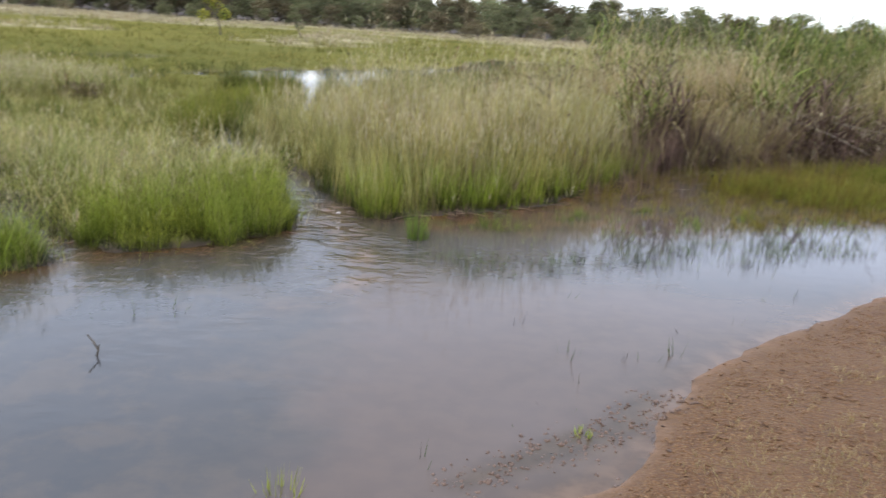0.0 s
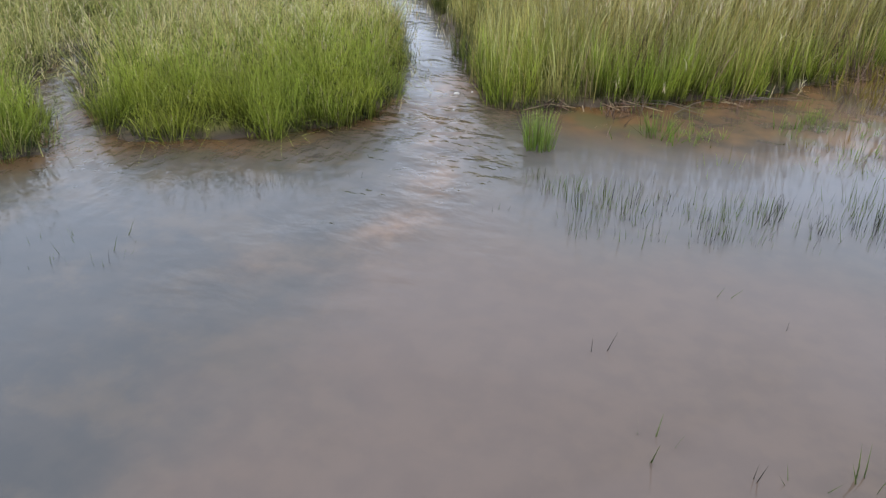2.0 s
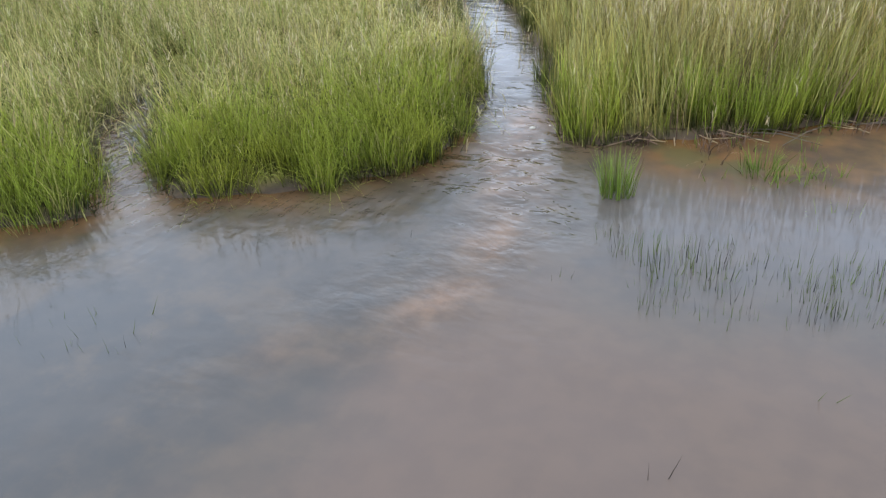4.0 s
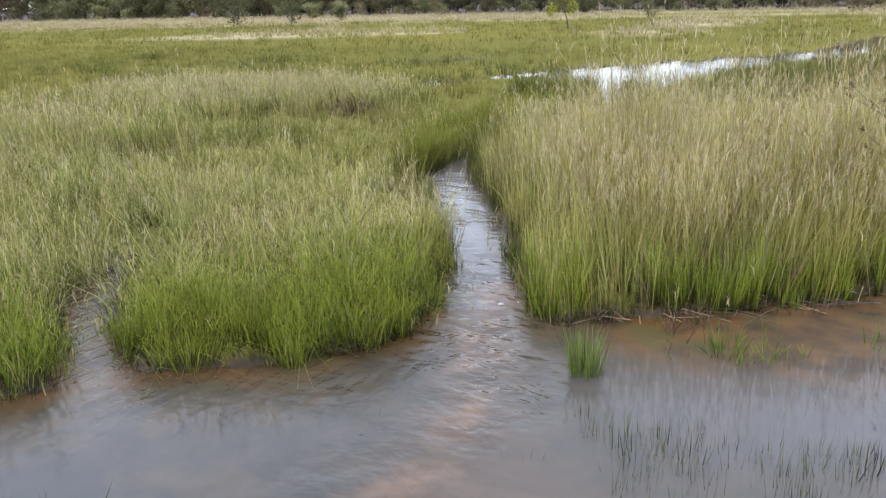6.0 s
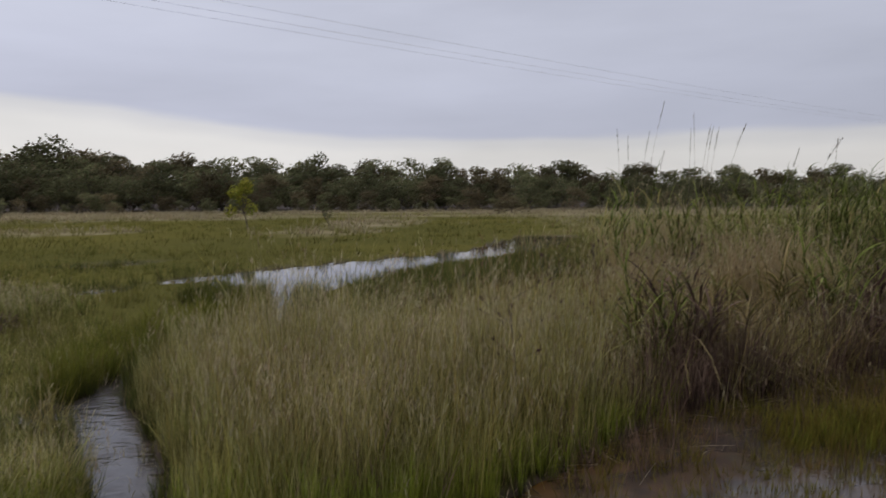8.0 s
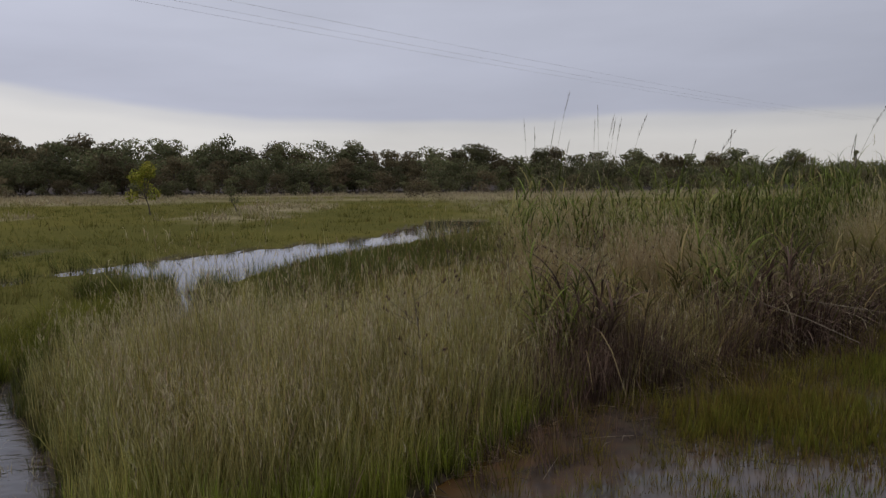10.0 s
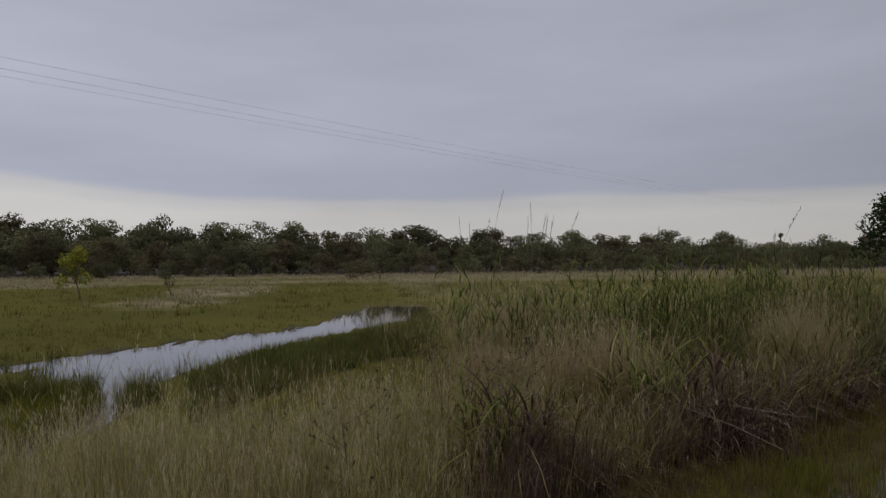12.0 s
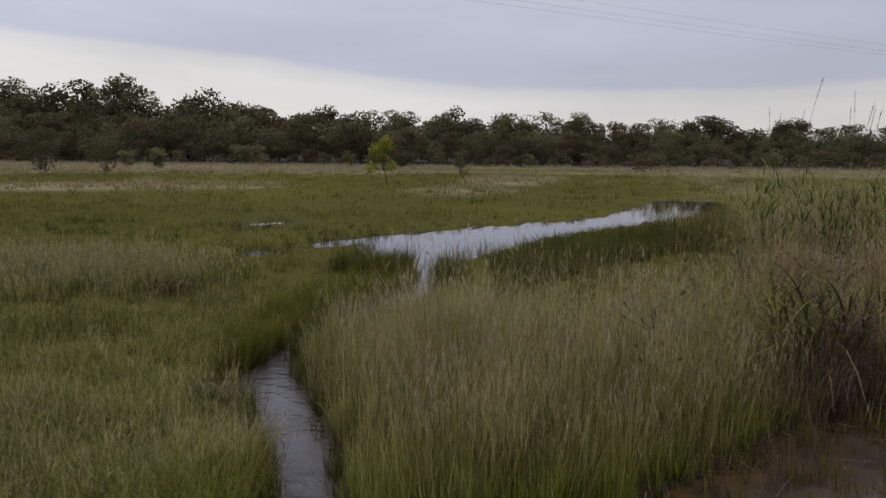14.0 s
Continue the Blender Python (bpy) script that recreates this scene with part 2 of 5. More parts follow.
    thick = m.calc("MULTIPLY", thick, m.span(sand, 0.0, 1.0, 1.0, 0.42))
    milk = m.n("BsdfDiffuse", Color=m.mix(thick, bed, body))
    clear = m.n("BsdfTransparent", Color=(0.93, 0.86, 0.76, 1))
    inner = m.n("MixShader", Fac=m.span(depth, 0.0, 0.004))
    m.nt.links.new(clear.outputs[0], inner.inputs[1])
    m.nt.links.new(milk.outputs[0], inner.inputs[2])
    gloss = m.n("BsdfGlossy", Color=(1, 1, 1, 1), Roughness=0.03, Normal=nor)
    fres = m.n("Fresnel", IOR=1.33, Normal=nor)
    mx = m.n("MixShader", Fac=fres.outputs[0])
    m.nt.links.new(inner.outputs[0], mx.inputs[1])
    m.nt.links.new(gloss.outputs[0], mx.inputs[2])
    return m.end(mx.outputs[0])


EARTH = ground_material()
WATER = water_material()
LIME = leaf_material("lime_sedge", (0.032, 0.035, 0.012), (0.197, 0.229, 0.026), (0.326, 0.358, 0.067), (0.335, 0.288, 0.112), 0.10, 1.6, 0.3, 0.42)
# MIXED and STRAW: the brown base is darkened for shade low in the stand
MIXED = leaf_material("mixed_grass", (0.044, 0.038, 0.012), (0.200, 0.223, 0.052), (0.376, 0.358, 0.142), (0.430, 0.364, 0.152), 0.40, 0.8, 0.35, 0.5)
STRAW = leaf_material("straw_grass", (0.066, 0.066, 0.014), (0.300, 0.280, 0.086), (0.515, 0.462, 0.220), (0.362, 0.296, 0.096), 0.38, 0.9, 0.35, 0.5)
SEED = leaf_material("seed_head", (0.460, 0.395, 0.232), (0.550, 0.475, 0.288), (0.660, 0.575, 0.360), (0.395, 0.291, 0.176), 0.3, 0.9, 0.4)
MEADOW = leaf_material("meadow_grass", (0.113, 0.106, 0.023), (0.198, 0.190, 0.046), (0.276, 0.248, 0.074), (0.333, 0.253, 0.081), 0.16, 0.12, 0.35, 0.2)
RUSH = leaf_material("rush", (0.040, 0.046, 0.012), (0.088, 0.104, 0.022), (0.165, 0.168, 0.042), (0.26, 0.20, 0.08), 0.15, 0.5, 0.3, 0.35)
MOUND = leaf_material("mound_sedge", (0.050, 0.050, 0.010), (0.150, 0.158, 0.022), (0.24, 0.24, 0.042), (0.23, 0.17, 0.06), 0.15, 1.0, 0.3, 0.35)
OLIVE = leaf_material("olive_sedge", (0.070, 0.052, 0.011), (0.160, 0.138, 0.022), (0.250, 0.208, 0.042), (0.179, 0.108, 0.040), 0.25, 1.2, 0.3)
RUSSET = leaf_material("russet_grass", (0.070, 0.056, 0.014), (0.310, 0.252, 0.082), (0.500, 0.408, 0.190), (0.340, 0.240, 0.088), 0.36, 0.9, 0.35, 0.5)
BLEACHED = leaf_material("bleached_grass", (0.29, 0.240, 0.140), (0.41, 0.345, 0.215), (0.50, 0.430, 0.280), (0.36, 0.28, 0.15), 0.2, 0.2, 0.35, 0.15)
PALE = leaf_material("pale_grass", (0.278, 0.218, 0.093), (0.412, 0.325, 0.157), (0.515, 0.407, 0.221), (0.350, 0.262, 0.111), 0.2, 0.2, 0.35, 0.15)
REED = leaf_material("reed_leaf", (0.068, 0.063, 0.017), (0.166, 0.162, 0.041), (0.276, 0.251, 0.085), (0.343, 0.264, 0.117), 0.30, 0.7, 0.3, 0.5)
DEAD = leaf_material("dead_leaf", (0.079, 0.049, 0.036), (0.163, 0.106, 0.076), (0.263, 0.180, 0.123), (0.105, 0.067, 0.051), 0.4, 1.5, 0.12, 0.5)
TUFT = leaf_material("tuft_sedge", (0.024, 0.030, 0.009), (0.090, 0.135, 0.020), (0.19, 0.25, 0.045), (0.10, 0.09, 0.03), 0.12, 1.5, 0.25)
RUSTY = leaf_material("rusty_head", (0.20, 0.125, 0.070), (0.25, 0.155, 0.090), (0.33, 0.22, 0.13), (0.15, 0.085, 0.05), 0.3, 0.9, 0.3)
CANE = leaf_material("cane_leaf", (0.047, 0.051, 0.014), (0.117, 0.142, 0.031), (0.222, 0.234, 0.066), (0.281, 0.226, 0.094), 0.18, 0.6, 0.3, 0.5)
SPRAY = leaf_material("fresh_cane_leaf", (0.064, 0.074, 0.018), (0.180, 0.225, 0.046), (0.330, 0.360, 0.100), (0.36, 0.30, 0.12), 0.12, 0.6, 0.3, 0.4)
TAN = leaf_material("tan_leaf", (0.15, 0.11, 0.065), (0.34, 0.265, 0.155), (0.50, 0.42, 0.27), (0.24, 0.17, 0.11), 0.25, 1.2, 0.2, 0.4)
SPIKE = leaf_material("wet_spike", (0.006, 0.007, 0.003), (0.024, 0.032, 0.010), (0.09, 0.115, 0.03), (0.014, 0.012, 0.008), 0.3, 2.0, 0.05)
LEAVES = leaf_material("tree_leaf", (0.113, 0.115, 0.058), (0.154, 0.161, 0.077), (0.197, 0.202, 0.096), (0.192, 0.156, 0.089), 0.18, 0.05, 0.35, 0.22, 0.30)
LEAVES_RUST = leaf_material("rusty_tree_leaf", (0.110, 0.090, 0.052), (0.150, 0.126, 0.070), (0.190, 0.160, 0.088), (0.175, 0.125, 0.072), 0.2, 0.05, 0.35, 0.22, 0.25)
LEAVES_DARK = leaf_material("dense_leaf", (0.02, 0.032, 0.010), (0.03, 0.046, 0.014), (0.04, 0.06, 0.02), (0.05, 0.05, 0.02), 0.05, 0.3, 0.15)
LEAVES_YELLOW = leaf_material("yellow_leaf", (0.181, 0.191, 0.031), (0.297, 0.308, 0.048), (0.404, 0.394, 0.075), (0.383, 0.319, 0.064), 0.15, 0.9, 0.35)
LEAVES_BROWN = leaf_material("brown_leaf", (0.10, 0.085, 0.05), (0.14, 0.12, 0.065), (0.18, 0.15, 0.08), (0.12, 0.09, 0.05), 0.3, 0.5, 0.2)
BARK = plain_material("bark", (0.09, 0.07, 0.055), (0.15, 0.12, 0.09), 6.0, 0.9, 0.5, 0.02)
TWIG = plain_material("twig", (0.07, 0.055, 0.04), (0.14, 0.11, 0.075), 30.0, 0.85)
STICK = plain_material("driftwood", (0.20, 0.15, 0.10), (0.33, 0.27, 0.19), 25.0, 0.85)
CLOD = plain_material("wet_mud", (0.115, 0.068, 0.045), (0.20, 0.122, 0.082), 18.0, 0.55, 0.5, 0.006)
PEBBLE = plain_material("laterite", (0.155, 0.074, 0.030), (0.27, 0.150, 0.070), 26.0, 0.8, 0.4, 0.004)
QUARTZ = plain_material("pale_stone", (0.42, 0.38, 0.33), (0.50, 0.46, 0.41), 40.0, 0.6)
WIRE = plain_material("aluminium_wire", (0.42, 0.42, 0.43), (0.50, 0.50, 0.51), 3.0, 0.6, 0.0)

# ---- the plan: water's edge, channels, ponds ----
NEAR_SHORE = [(-9, 0.6), (-5, 1.2), (-2, 1.75), (-0.6, 2.2), (0.3, 2.72), (0.68, 3.07), (0.91, 3.41), (1.06, 3.75), (1.4, 4.3), (2.25, 5.05), (3.14, 5.84), (4.5, 6.8), (6.5, 8.0), (10, 9.6)]
FAR_SHORE = [(13, 18.5), (8.9, 15.3), (6.1, 12.75), (5.1, 12.1), (4.1, 11.3), (3.4, 10.85), (2.7, 10.35), (1.95, 9.75), (1.5, 9.0), (1.0, 8.3), (0.3, 7.72), (-0.12, 7.4), (-0.5, 7.2), (-0.66, 7.02), (-0.85, 7.2), (-1.45, 7.2), (-1.36, 6.6), (-1.40, 6.4),
             (-1.57, 6.2), (-1.74, 5.98), (-1.95, 5.8), (-2.19, 5.68), (-2.45, 5.53), (-2.62, 5.22), (-2.8, 5.0), (-3.5, 4.7), (-5.5, 4.2), (-9, 3.4)]
FRONT_WATER = NEAR_SHORE + FAR_SHORE
CHANNEL = [(-1.1, 7.0, 0.34), (-1.38, 7.65, 0.26), (-1.78, 8.42, 0.26), (-2.2, 9.1, 0.27), (-2.65, 9.75, 0.34), (-3.0, 10.3, 0.34), (-3.2, 10.85, 0.2), (-3.35, 11.6, 0.14), (-3.35, 12.8, 0.16), (-3.25, 13.9, 0.26), (-3.1, 15.0, 0.30), (-2.98, 16.3, 0.28), (-3.25, 17.4, 0.17), (-3.6, 18.9, 0.25)]
SIDE_CHANNEL = [(-2.45, 5.36, 0.17), (-2.78, 5.6, 0.16), (-3.15, 5.9, 0.15), (-3.5, 6.25, 0.12), (-3.9, 6.9, 0.08)]
POND = [(-7.5, 21.9), (-6.3, 22.2), (-5.3, 20.0), (-4.9, 19.3), (-3.8, 18.8), (-3.1, 19.3), (-2.9, 20.6), (-2.6, 22.0), (-1.8, 25.2), (-0.9, 28.0), (0.2, 29.5), (3.1, 35.5), (4.4, 42.5), (2.7, 44.5),
        (1.3, 42.5), (-0.3, 34.0), (-1.5, 30.8), (-3.5, 28.3), (-5.4, 25.6), (-6.8, 23.6)]
PUDDLES = [(-13.8, 21.7, 0.6, 0.18), (-8.0, 19.6, 0.35, 0.16), (-11.3, 27.0, 0.55, 0.22), (1.9, 23.7, 0.9, 0.3), (-3.15, 9.95, 0.34, 0.28)]
SAND_TONGUE = [(-1.25, 7.5, 0.12), (-0.98, 6.8, 0.15), (-0.78, 6.25, 0.14), (-0.60, 5.7, 0.13), (-0.62, 5.3, 0.17), (-0.75, 5.02, 0.16), (-1.0, 4.72, 0.12)]
SPIT = [(0.05, 3.0, 0.05), (0.24, 3.15, 0.07), (0.54, 3.38, 0.10), (0.75, 3.53, 0.08), (1.02, 3.83, 0.12)]


def inside_by(poly, x, y):
    """Signed distance to a polygon's edge: positive inside."""
    best = np.full(x.shape, 1e9)
    odd = np.zeros(x.shape, bool)
    for (ax, ay), (bx, by) in zip(poly, poly[1:] + poly[:1]):
        ex, ey = bx - ax, by - ay
        k = np.clip(((x - ax) * ex + (y - ay) * ey) / (ex * ex + ey * ey), 0, 1)
        best = np.minimum(best, np.hypot(x - ax - k * ex, y - ay - k * ey))
        if ay != by:
            odd ^= ((ay > y) != (by > y)) & (x < ex * (y - ay) / (by - ay) + ax)
    return np.where(odd, best, -best)


def along_by(line, x, y):
    """How deep a place lies inside a band whose half width changes from point to point."""
    best = np.full(x.shape, -1e9)
    for (ax, ay, aw), (bx, by, bw) in zip(line, line[1:]):
        ex, ey = bx - ax, by - ay
        k = np.clip(((x - ax) * ex + (y - ay) * ey) / (ex * ex + ey * ey), 0, 1)
        best = np.maximum(best, aw + k * (bw - aw) - np.hypot(x - ax - k * ex, y - ay - k * ey))
    return best


def waves(x, y, size, seed=0.0):
    """Cheap smooth noise, about -1 to 1."""
    s = np.zeros(np.shape(x))
    for i, (f, g) in enumerate(((1.0, 0.7), (1.9, 1.3), (3.1, 2.6))):
        c, d = math.cos(1.1 + i * 2.3 + seed), math.sin(1.1 + i * 2.3 + seed)
        u, v = (x * c + y * d) / size, (y * c - x * d) / size
        s = s + np.sin(u * f * 2.1 + 1.7 * np.sin(v * g + seed * 3 + i)) * np.cos(v * f * 1.7 + seed + i * 1.9) / (1 + i * 0.7)
    return s / 1.6


def smooth(v, a, b):
    k = np.clip((v - a) / (b - a), 0, 1)
    return k * k * (3 - 2 * k)


def wet(x, y):
    """How far inside any water a place lies (negative: on land)."""
    jag = 0.035 * waves(x, y, 0.17, 2.0) + 0.03 * waves(x, y, 0.6, 5.0)
    d = inside_by(FRONT_WATER, x, y) + jag
    d = np.maximum(d, along_by(CHANNEL, x, y) + jag)
    d = np.maximum(d, along_by(SIDE_CHANNEL, x, y) + jag * 0.5)
    d = np.maximum(d, inside_by(POND, x, y) + 8 * jag)
    for px, py, rx, ry in PUDDLES:
        d = np.maximum(d, (1 - np.hypot((x - px) / rx, (y - py) / ry)) * min(rx, ry) + jag)
    return d


def belt(x, y):
    """Where pale dry grass stands before the woods."""
    k = np.maximum(smooth(y, 100, 105) * smooth(y, 114, 109), 0.8 * smooth(waves(x / 3.5, y / 1.6, 6.0, 4.4) + (y - 74) / 28, 0.1, 0.9))
    for ex, ey, rx, ry in ((-62, 86, 34, 20), (-34, 78, 13, 5), (-10, 50, 3.6, 4.5), (-9.5, 66, 4.5, 9), (-36, 46, 7, 6), (-30, 50, 8, 5), (-88, 66, 30, 8)):
        k = np.maximum(k, smooth(np.hypot((x - ex) / rx, (y - ey) / ry) + 0.2 * waves(x, y, 4, 1), 1.1, 0.7))
    return k


def near_side(x, y):
    """Positive on the gravel bank that the path follows: distance from the shore."""
    sh = np.array(NEAR_SHORE)
    return np.interp(x, sh[:, 0], sh[:, 1]) - y


def shallow(x, y):
    """1 in the shallows before the right-hand grass, 0 in the open water."""
    front = np.interp(x, [-0.6, -0.2, 0.42, 1.4, 2.14, 3.0, 4.1, 9], [7.2, 6.8, 6.75, 6.95, 7.2, 7.6, 8.1, 10.1])
    return smooth(y - front, -0.35, 0.35) * smooth(x, -0.55, -0.2)


def ground_height(x, y):
    d = wet(x, y)
    land = 0.05 + 0.025 * waves(x, y, 0.9, 1.0) + 0.02 * waves(x, y, 0.25, 3.0)
    land = 0.012 + (land - 0.012) * smooth(-d, 0.02, 0.35)
    land = land + 0.006 * np.clip(y - 50, 0, 70) * smooth(y, 45, 60)
    land = land + 3.0 * smooth(y, 160, 185)
    ns = near_side(x, y)
    bank = 0.015 + 0.075 * np.clip(ns, 0, 3.5) + 0.008 * waves(x, y, 0.13, 4.0)
    land = np.where(ns > 0, np.minimum(bank, 0.3), land)
    deep = 0.26 - 0.18 * shallow(x, y)
    deep = deep - 0.16 * smooth(along_by(SAND_TONGUE, x, y), -0.25, 0.15)
    wide = 0.35 + np.where(ns > -1.2, 0.25, 0.75) * smooth(inside_by(FRONT_WATER, x, y), -0.4, 0.9)
    bed = -0.022 - (deep - 0.022) * smooth(d, 0.0, wide) - 0.005 * waves(x, y, 0.22, 7.0)
    flat = shallow(x, y) * smooth(x, 1.7, 3.0)
    bed = bed + (-0.032 + 0.02 * waves(x, y, 0.55, 9.0) - bed) * flat * smooth(d, 0.05, 0.3)
    h = np.where(ns > -0.9, land + (bed - land) * smooth(d, -0.06, 0.10), land + (bed - land) * smooth(d, -0.05, 0.03))
    spit = smooth(along_by(SPIT, x, y), -0.05, 0.04)
    return h + np.clip(-0.010 + 0.011 * waves(x, y, 0.07, 8.0) - h, 0, 1) * spit


def right_of_channel(x, y):
    ch = np.array(CHANNEL)
    return x - np.interp(y, ch[:, 1], ch[:, 0])


def mesh_object(name, verts, faces, material, parent=None, uv=None):
    """Arrays to one mesh object; faces is an (n, 3) or (n, 4) array, or a list of such."""
    me = bpy.data.meshes.new(name)
    groups = faces if isinstance(faces, list) else [faces]
    loops = np.concatenate([f.ravel() for f in groups]).astype(np.int32)
    totals = np.concatenate([np.full(len(f), f.shape[1]) for f in groups]).astype(np.int32)
    starts = np.concatenate(([0], np.cumsum(totals)[:-1])).astype(np.int32)
    me.vertices.add(len(verts))
    me.vertices.foreach_set("co", np.ascontiguousarray(verts, dtype=np.float32).ravel())
    me.loops.add(len(loops))
    me.loops.foreach_set("vertex_index", loops)
    me.polygons.add(len(totals))
    me.polygons.foreach_set("loop_start", starts)
    if uv is not None:
        layer = me.uv_layers.new(name="UVMap")
        layer.data.foreach_set("uv", uv[loops].astype(np.float32).ravel())
    me.materials.append(material)
    me.update(calc_edges=True)
    ob = new(name, me)
    ob.parent = parent
    return ob


def graded(lo, hi, step, reach):
    mid = list(np.arange(lo, hi, step))
    out, s, v = [], step, hi
    while v < reach:
        out.append(v)
        s = min(s * 1.11, 400)
        v += s
    s, v, low = step, lo, []
    while v > -reach:
        s = min(s * 1.11, 400)
        v -= s
        low.append(v)
    return np.array(low[::-1] + mid + out)


def build_ground():
    gx, gy = graded(-4.5, 6.0, 0.085, 2600), graded(2.2, 10.0, 0.085, 2600)
    x, y = [v.ravel() for v in np.meshgrid(gx, gy)]
    z = ground_height(x, y)
    nx, ny = len(gx), len(gy)
    i = (np.arange(ny - 1)[:, None] * nx + np.arange(nx - 1)).ravel()
    ob = mesh_object("ground", np.stack([x, y, z], 1), np.stack([i, i + 1, i + nx + 1, i + nx], 1), EARTH)
    ob.data.polygons.foreach_set("use_smooth", np.ones(len(i), bool))
    ns, d = near_side(x, y), wet(x, y)
    gravel = smooth(ns + 0.05 * waves(x, y, 0.12, 6.0), -0.10, 0.20) * (1 - smooth(d, -0.03, 0.03)) * (y < 12)
    sand = np.maximum(smooth(along_by(SAND_TONGUE, x, y), -0.3, 0.12), 0.9 * shallow(x, y) * (1 - 0.85 * smooth(x, 1.2, 3.2)))
    sand = np.maximum(sand, 0.95 * smooth(ns, -0.9, -0.3) * (y < 10)) * np.maximum(smooth(d, 0.0, 0.12), smooth(ns, -0.6, -0.3))
    turf = (1 - smooth(d, -0.22, -0.04)) * (1 - gravel) * (1 - smooth(y, 110, 115) * (y < 400))
    masks = ob.data.color_attributes.new("masks", "FLOAT_COLOR", "POINT")
    masks.data.foreach_set("color", np.stack([gravel, sand, turf, np.maximum(0.95 * belt(x, y), 0.4 * smooth(x, 1.5, 6) * smooth(y, 15, 19) * smooth(y, 110, 90) * np.clip(0.6 + waves(x, y, 2.2, 5.0), 0, 1))], 1).astype(np.float32).ravel())
    tagged(ob, "wet marsh ground with a rust-brown gravel bank and grassy flats", "ground", kind="structure")
    return ob


def build_water():
    gx, gy = graded(-4.5, 6.5, 0.09, 60), graded(2.2, 10.5, 0.09, 70)
    gy = gy[gy > -3]
    x, y = [v.ravel() for v in np.meshgrid(gx, gy)]
    nx, ny = len(gx), len(gy)
    i = (np.arange(ny - 1)[:, None] * nx + np.arange(nx - 1)).ravel()
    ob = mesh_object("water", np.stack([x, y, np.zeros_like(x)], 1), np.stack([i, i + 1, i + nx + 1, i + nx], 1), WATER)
    d = np.clip(-ground_height(x, y), 0, 1)
    w, tongue = wet(x, y), along_by(SAND_TONGUE, x, y)
    sand = smooth(tongue + 0.10 * waves(x, y, 0.5, 2.0), -0.14, 0.14) * (0.5 + 0.5 * smooth(y, 4.7, 6.0)) * np.clip(0.6 + 0.6 * waves(x, y, 0.28, 3.0), 0.1, 1)
    sand = np.maximum(sand, 0.5 * smooth(near_side(x, y) + 0.06 * waves(x, y, 0.3, 4.0), -0.34, 0.02))
    rust = shallow(x, y) * (1 - 0.7 * smooth(x, 1.4, 3.0))
    fringe = (right_of_channel(x, y) < 0.3) * (y < 7.0) * (x < -1.2)
    rust = np.maximum(rust, 0.6 * fringe * smooth(w, 0.34, 0.05))
    flow = np.maximum(smooth(tongue, -0.55, 0.05), 0.7 * fringe * smooth(w, 0.75, 0.25))
    flow = np.maximum(flow, 0.7 * smooth(along_by(CHANNEL, x, y), -0.5, 0.0)) * smooth(y, 19.0, 12.0) * (0.25 + 0.75 * smooth(y, 4.8, 6.4))
    flow = np.maximum(flow, 0.06 * smooth(x, 0.3, -0.8) * smooth(y, 12, 9)) + 0.02
    layer = ob.data.color_attributes.new("depth", "FLOAT_COLOR", "POINT")
    layer.data.foreach_set("color", np.stack([d, sand, rust, flow], 1).astype(np.float32).ravel())
    tagged(ob, "shallow murky grey-brown water reflecting an overcast sky", "water", kind="structure")


build_ground()
build_water()

# ---- grass ----
rng = np.random.default_rng(7)


def blades(roots, height, width, bend, segs=3, heading=None, stiff=2.0, tone=None):
    """Tapered strips. Returns vertices, [quads, tris], uv and the tips."""
    n = len(roots)
    a = rng.uniform(0, 2 * np.pi, n) if heading is None else heading
    lean = np.stack([np.cos(a), np.sin(a)], 1)
    f = rng.uniform(0, np.pi, n)
    side = np.stack([np.cos(f), np.sin(f)], 1) * (width / 2)[:, None]
    rows, uvs = [], []
    tone = rng.uniform(0, 1, n) if tone is None else tone
    for k in range(segs + 1):
        s = k / segs
        off = bend * height * s ** stiff
        z = height * s - 0.5 * np.minimum(bend, 1.6) ** 2 * height * s ** (stiff + 1)
        c = np.concatenate([roots[:, :2] + lean * off[:, None], (roots[:, 2] + z)[:, None]], 1)
        w = (1 - s) ** 0.6 * (0.75 + 0.5 * s)
        if k < segs:
            for sign in (-1, 1):
                v = c.copy()
                v[:, :2] += sign * side * w
                rows.append(v)
                uvs.append(np.stack([tone, np.full(n, s)], 1))
        else:
            rows.append(c)
            uvs.append(np.stack([tone, np.ones(n)], 1))
    per = 2 * segs + 1
    verts = np.stack(rows, 1).reshape(-1, 3)
    uv = np.stack(uvs, 1).reshape(-1, 2)
    base = np.arange(n)[:, None] * per
    quads = np.concatenate([base + np.array([2 * k, 2 * k + 1, 2 * k + 3, 2 * k + 2]) for k in range(segs - 1)]) if segs > 1 else np.zeros((0, 4), int)
    tris = base + np.array([2 * segs - 2, 2 * segs - 1, 2 * segs])
    return verts, [quads, tris], uv, c


def joined(sets):
    """Several results of blades() as one."""
    off, V, Q, T, U = 0, [], [], [], []
    for v, (q, t), u, _ in sets:
        V.append(v), Q.append(q + off), T.append(t + off), U.append(u)
        off += len(v)
    return np.concatenate(V), [np.concatenate(Q), np.concatenate(T)], np.concatenate(U)


def scatter(n, x0, x1, y0, y1, keep):
    """n tries of places in a box; keep gives the chance at each place."""
    x, y = rng.uniform(x0, x1, n), rng.uniform(y0, y1, n)
    k = keep(x, y) > rng.uniform(0, 1, n)
    return x[k], y[k]


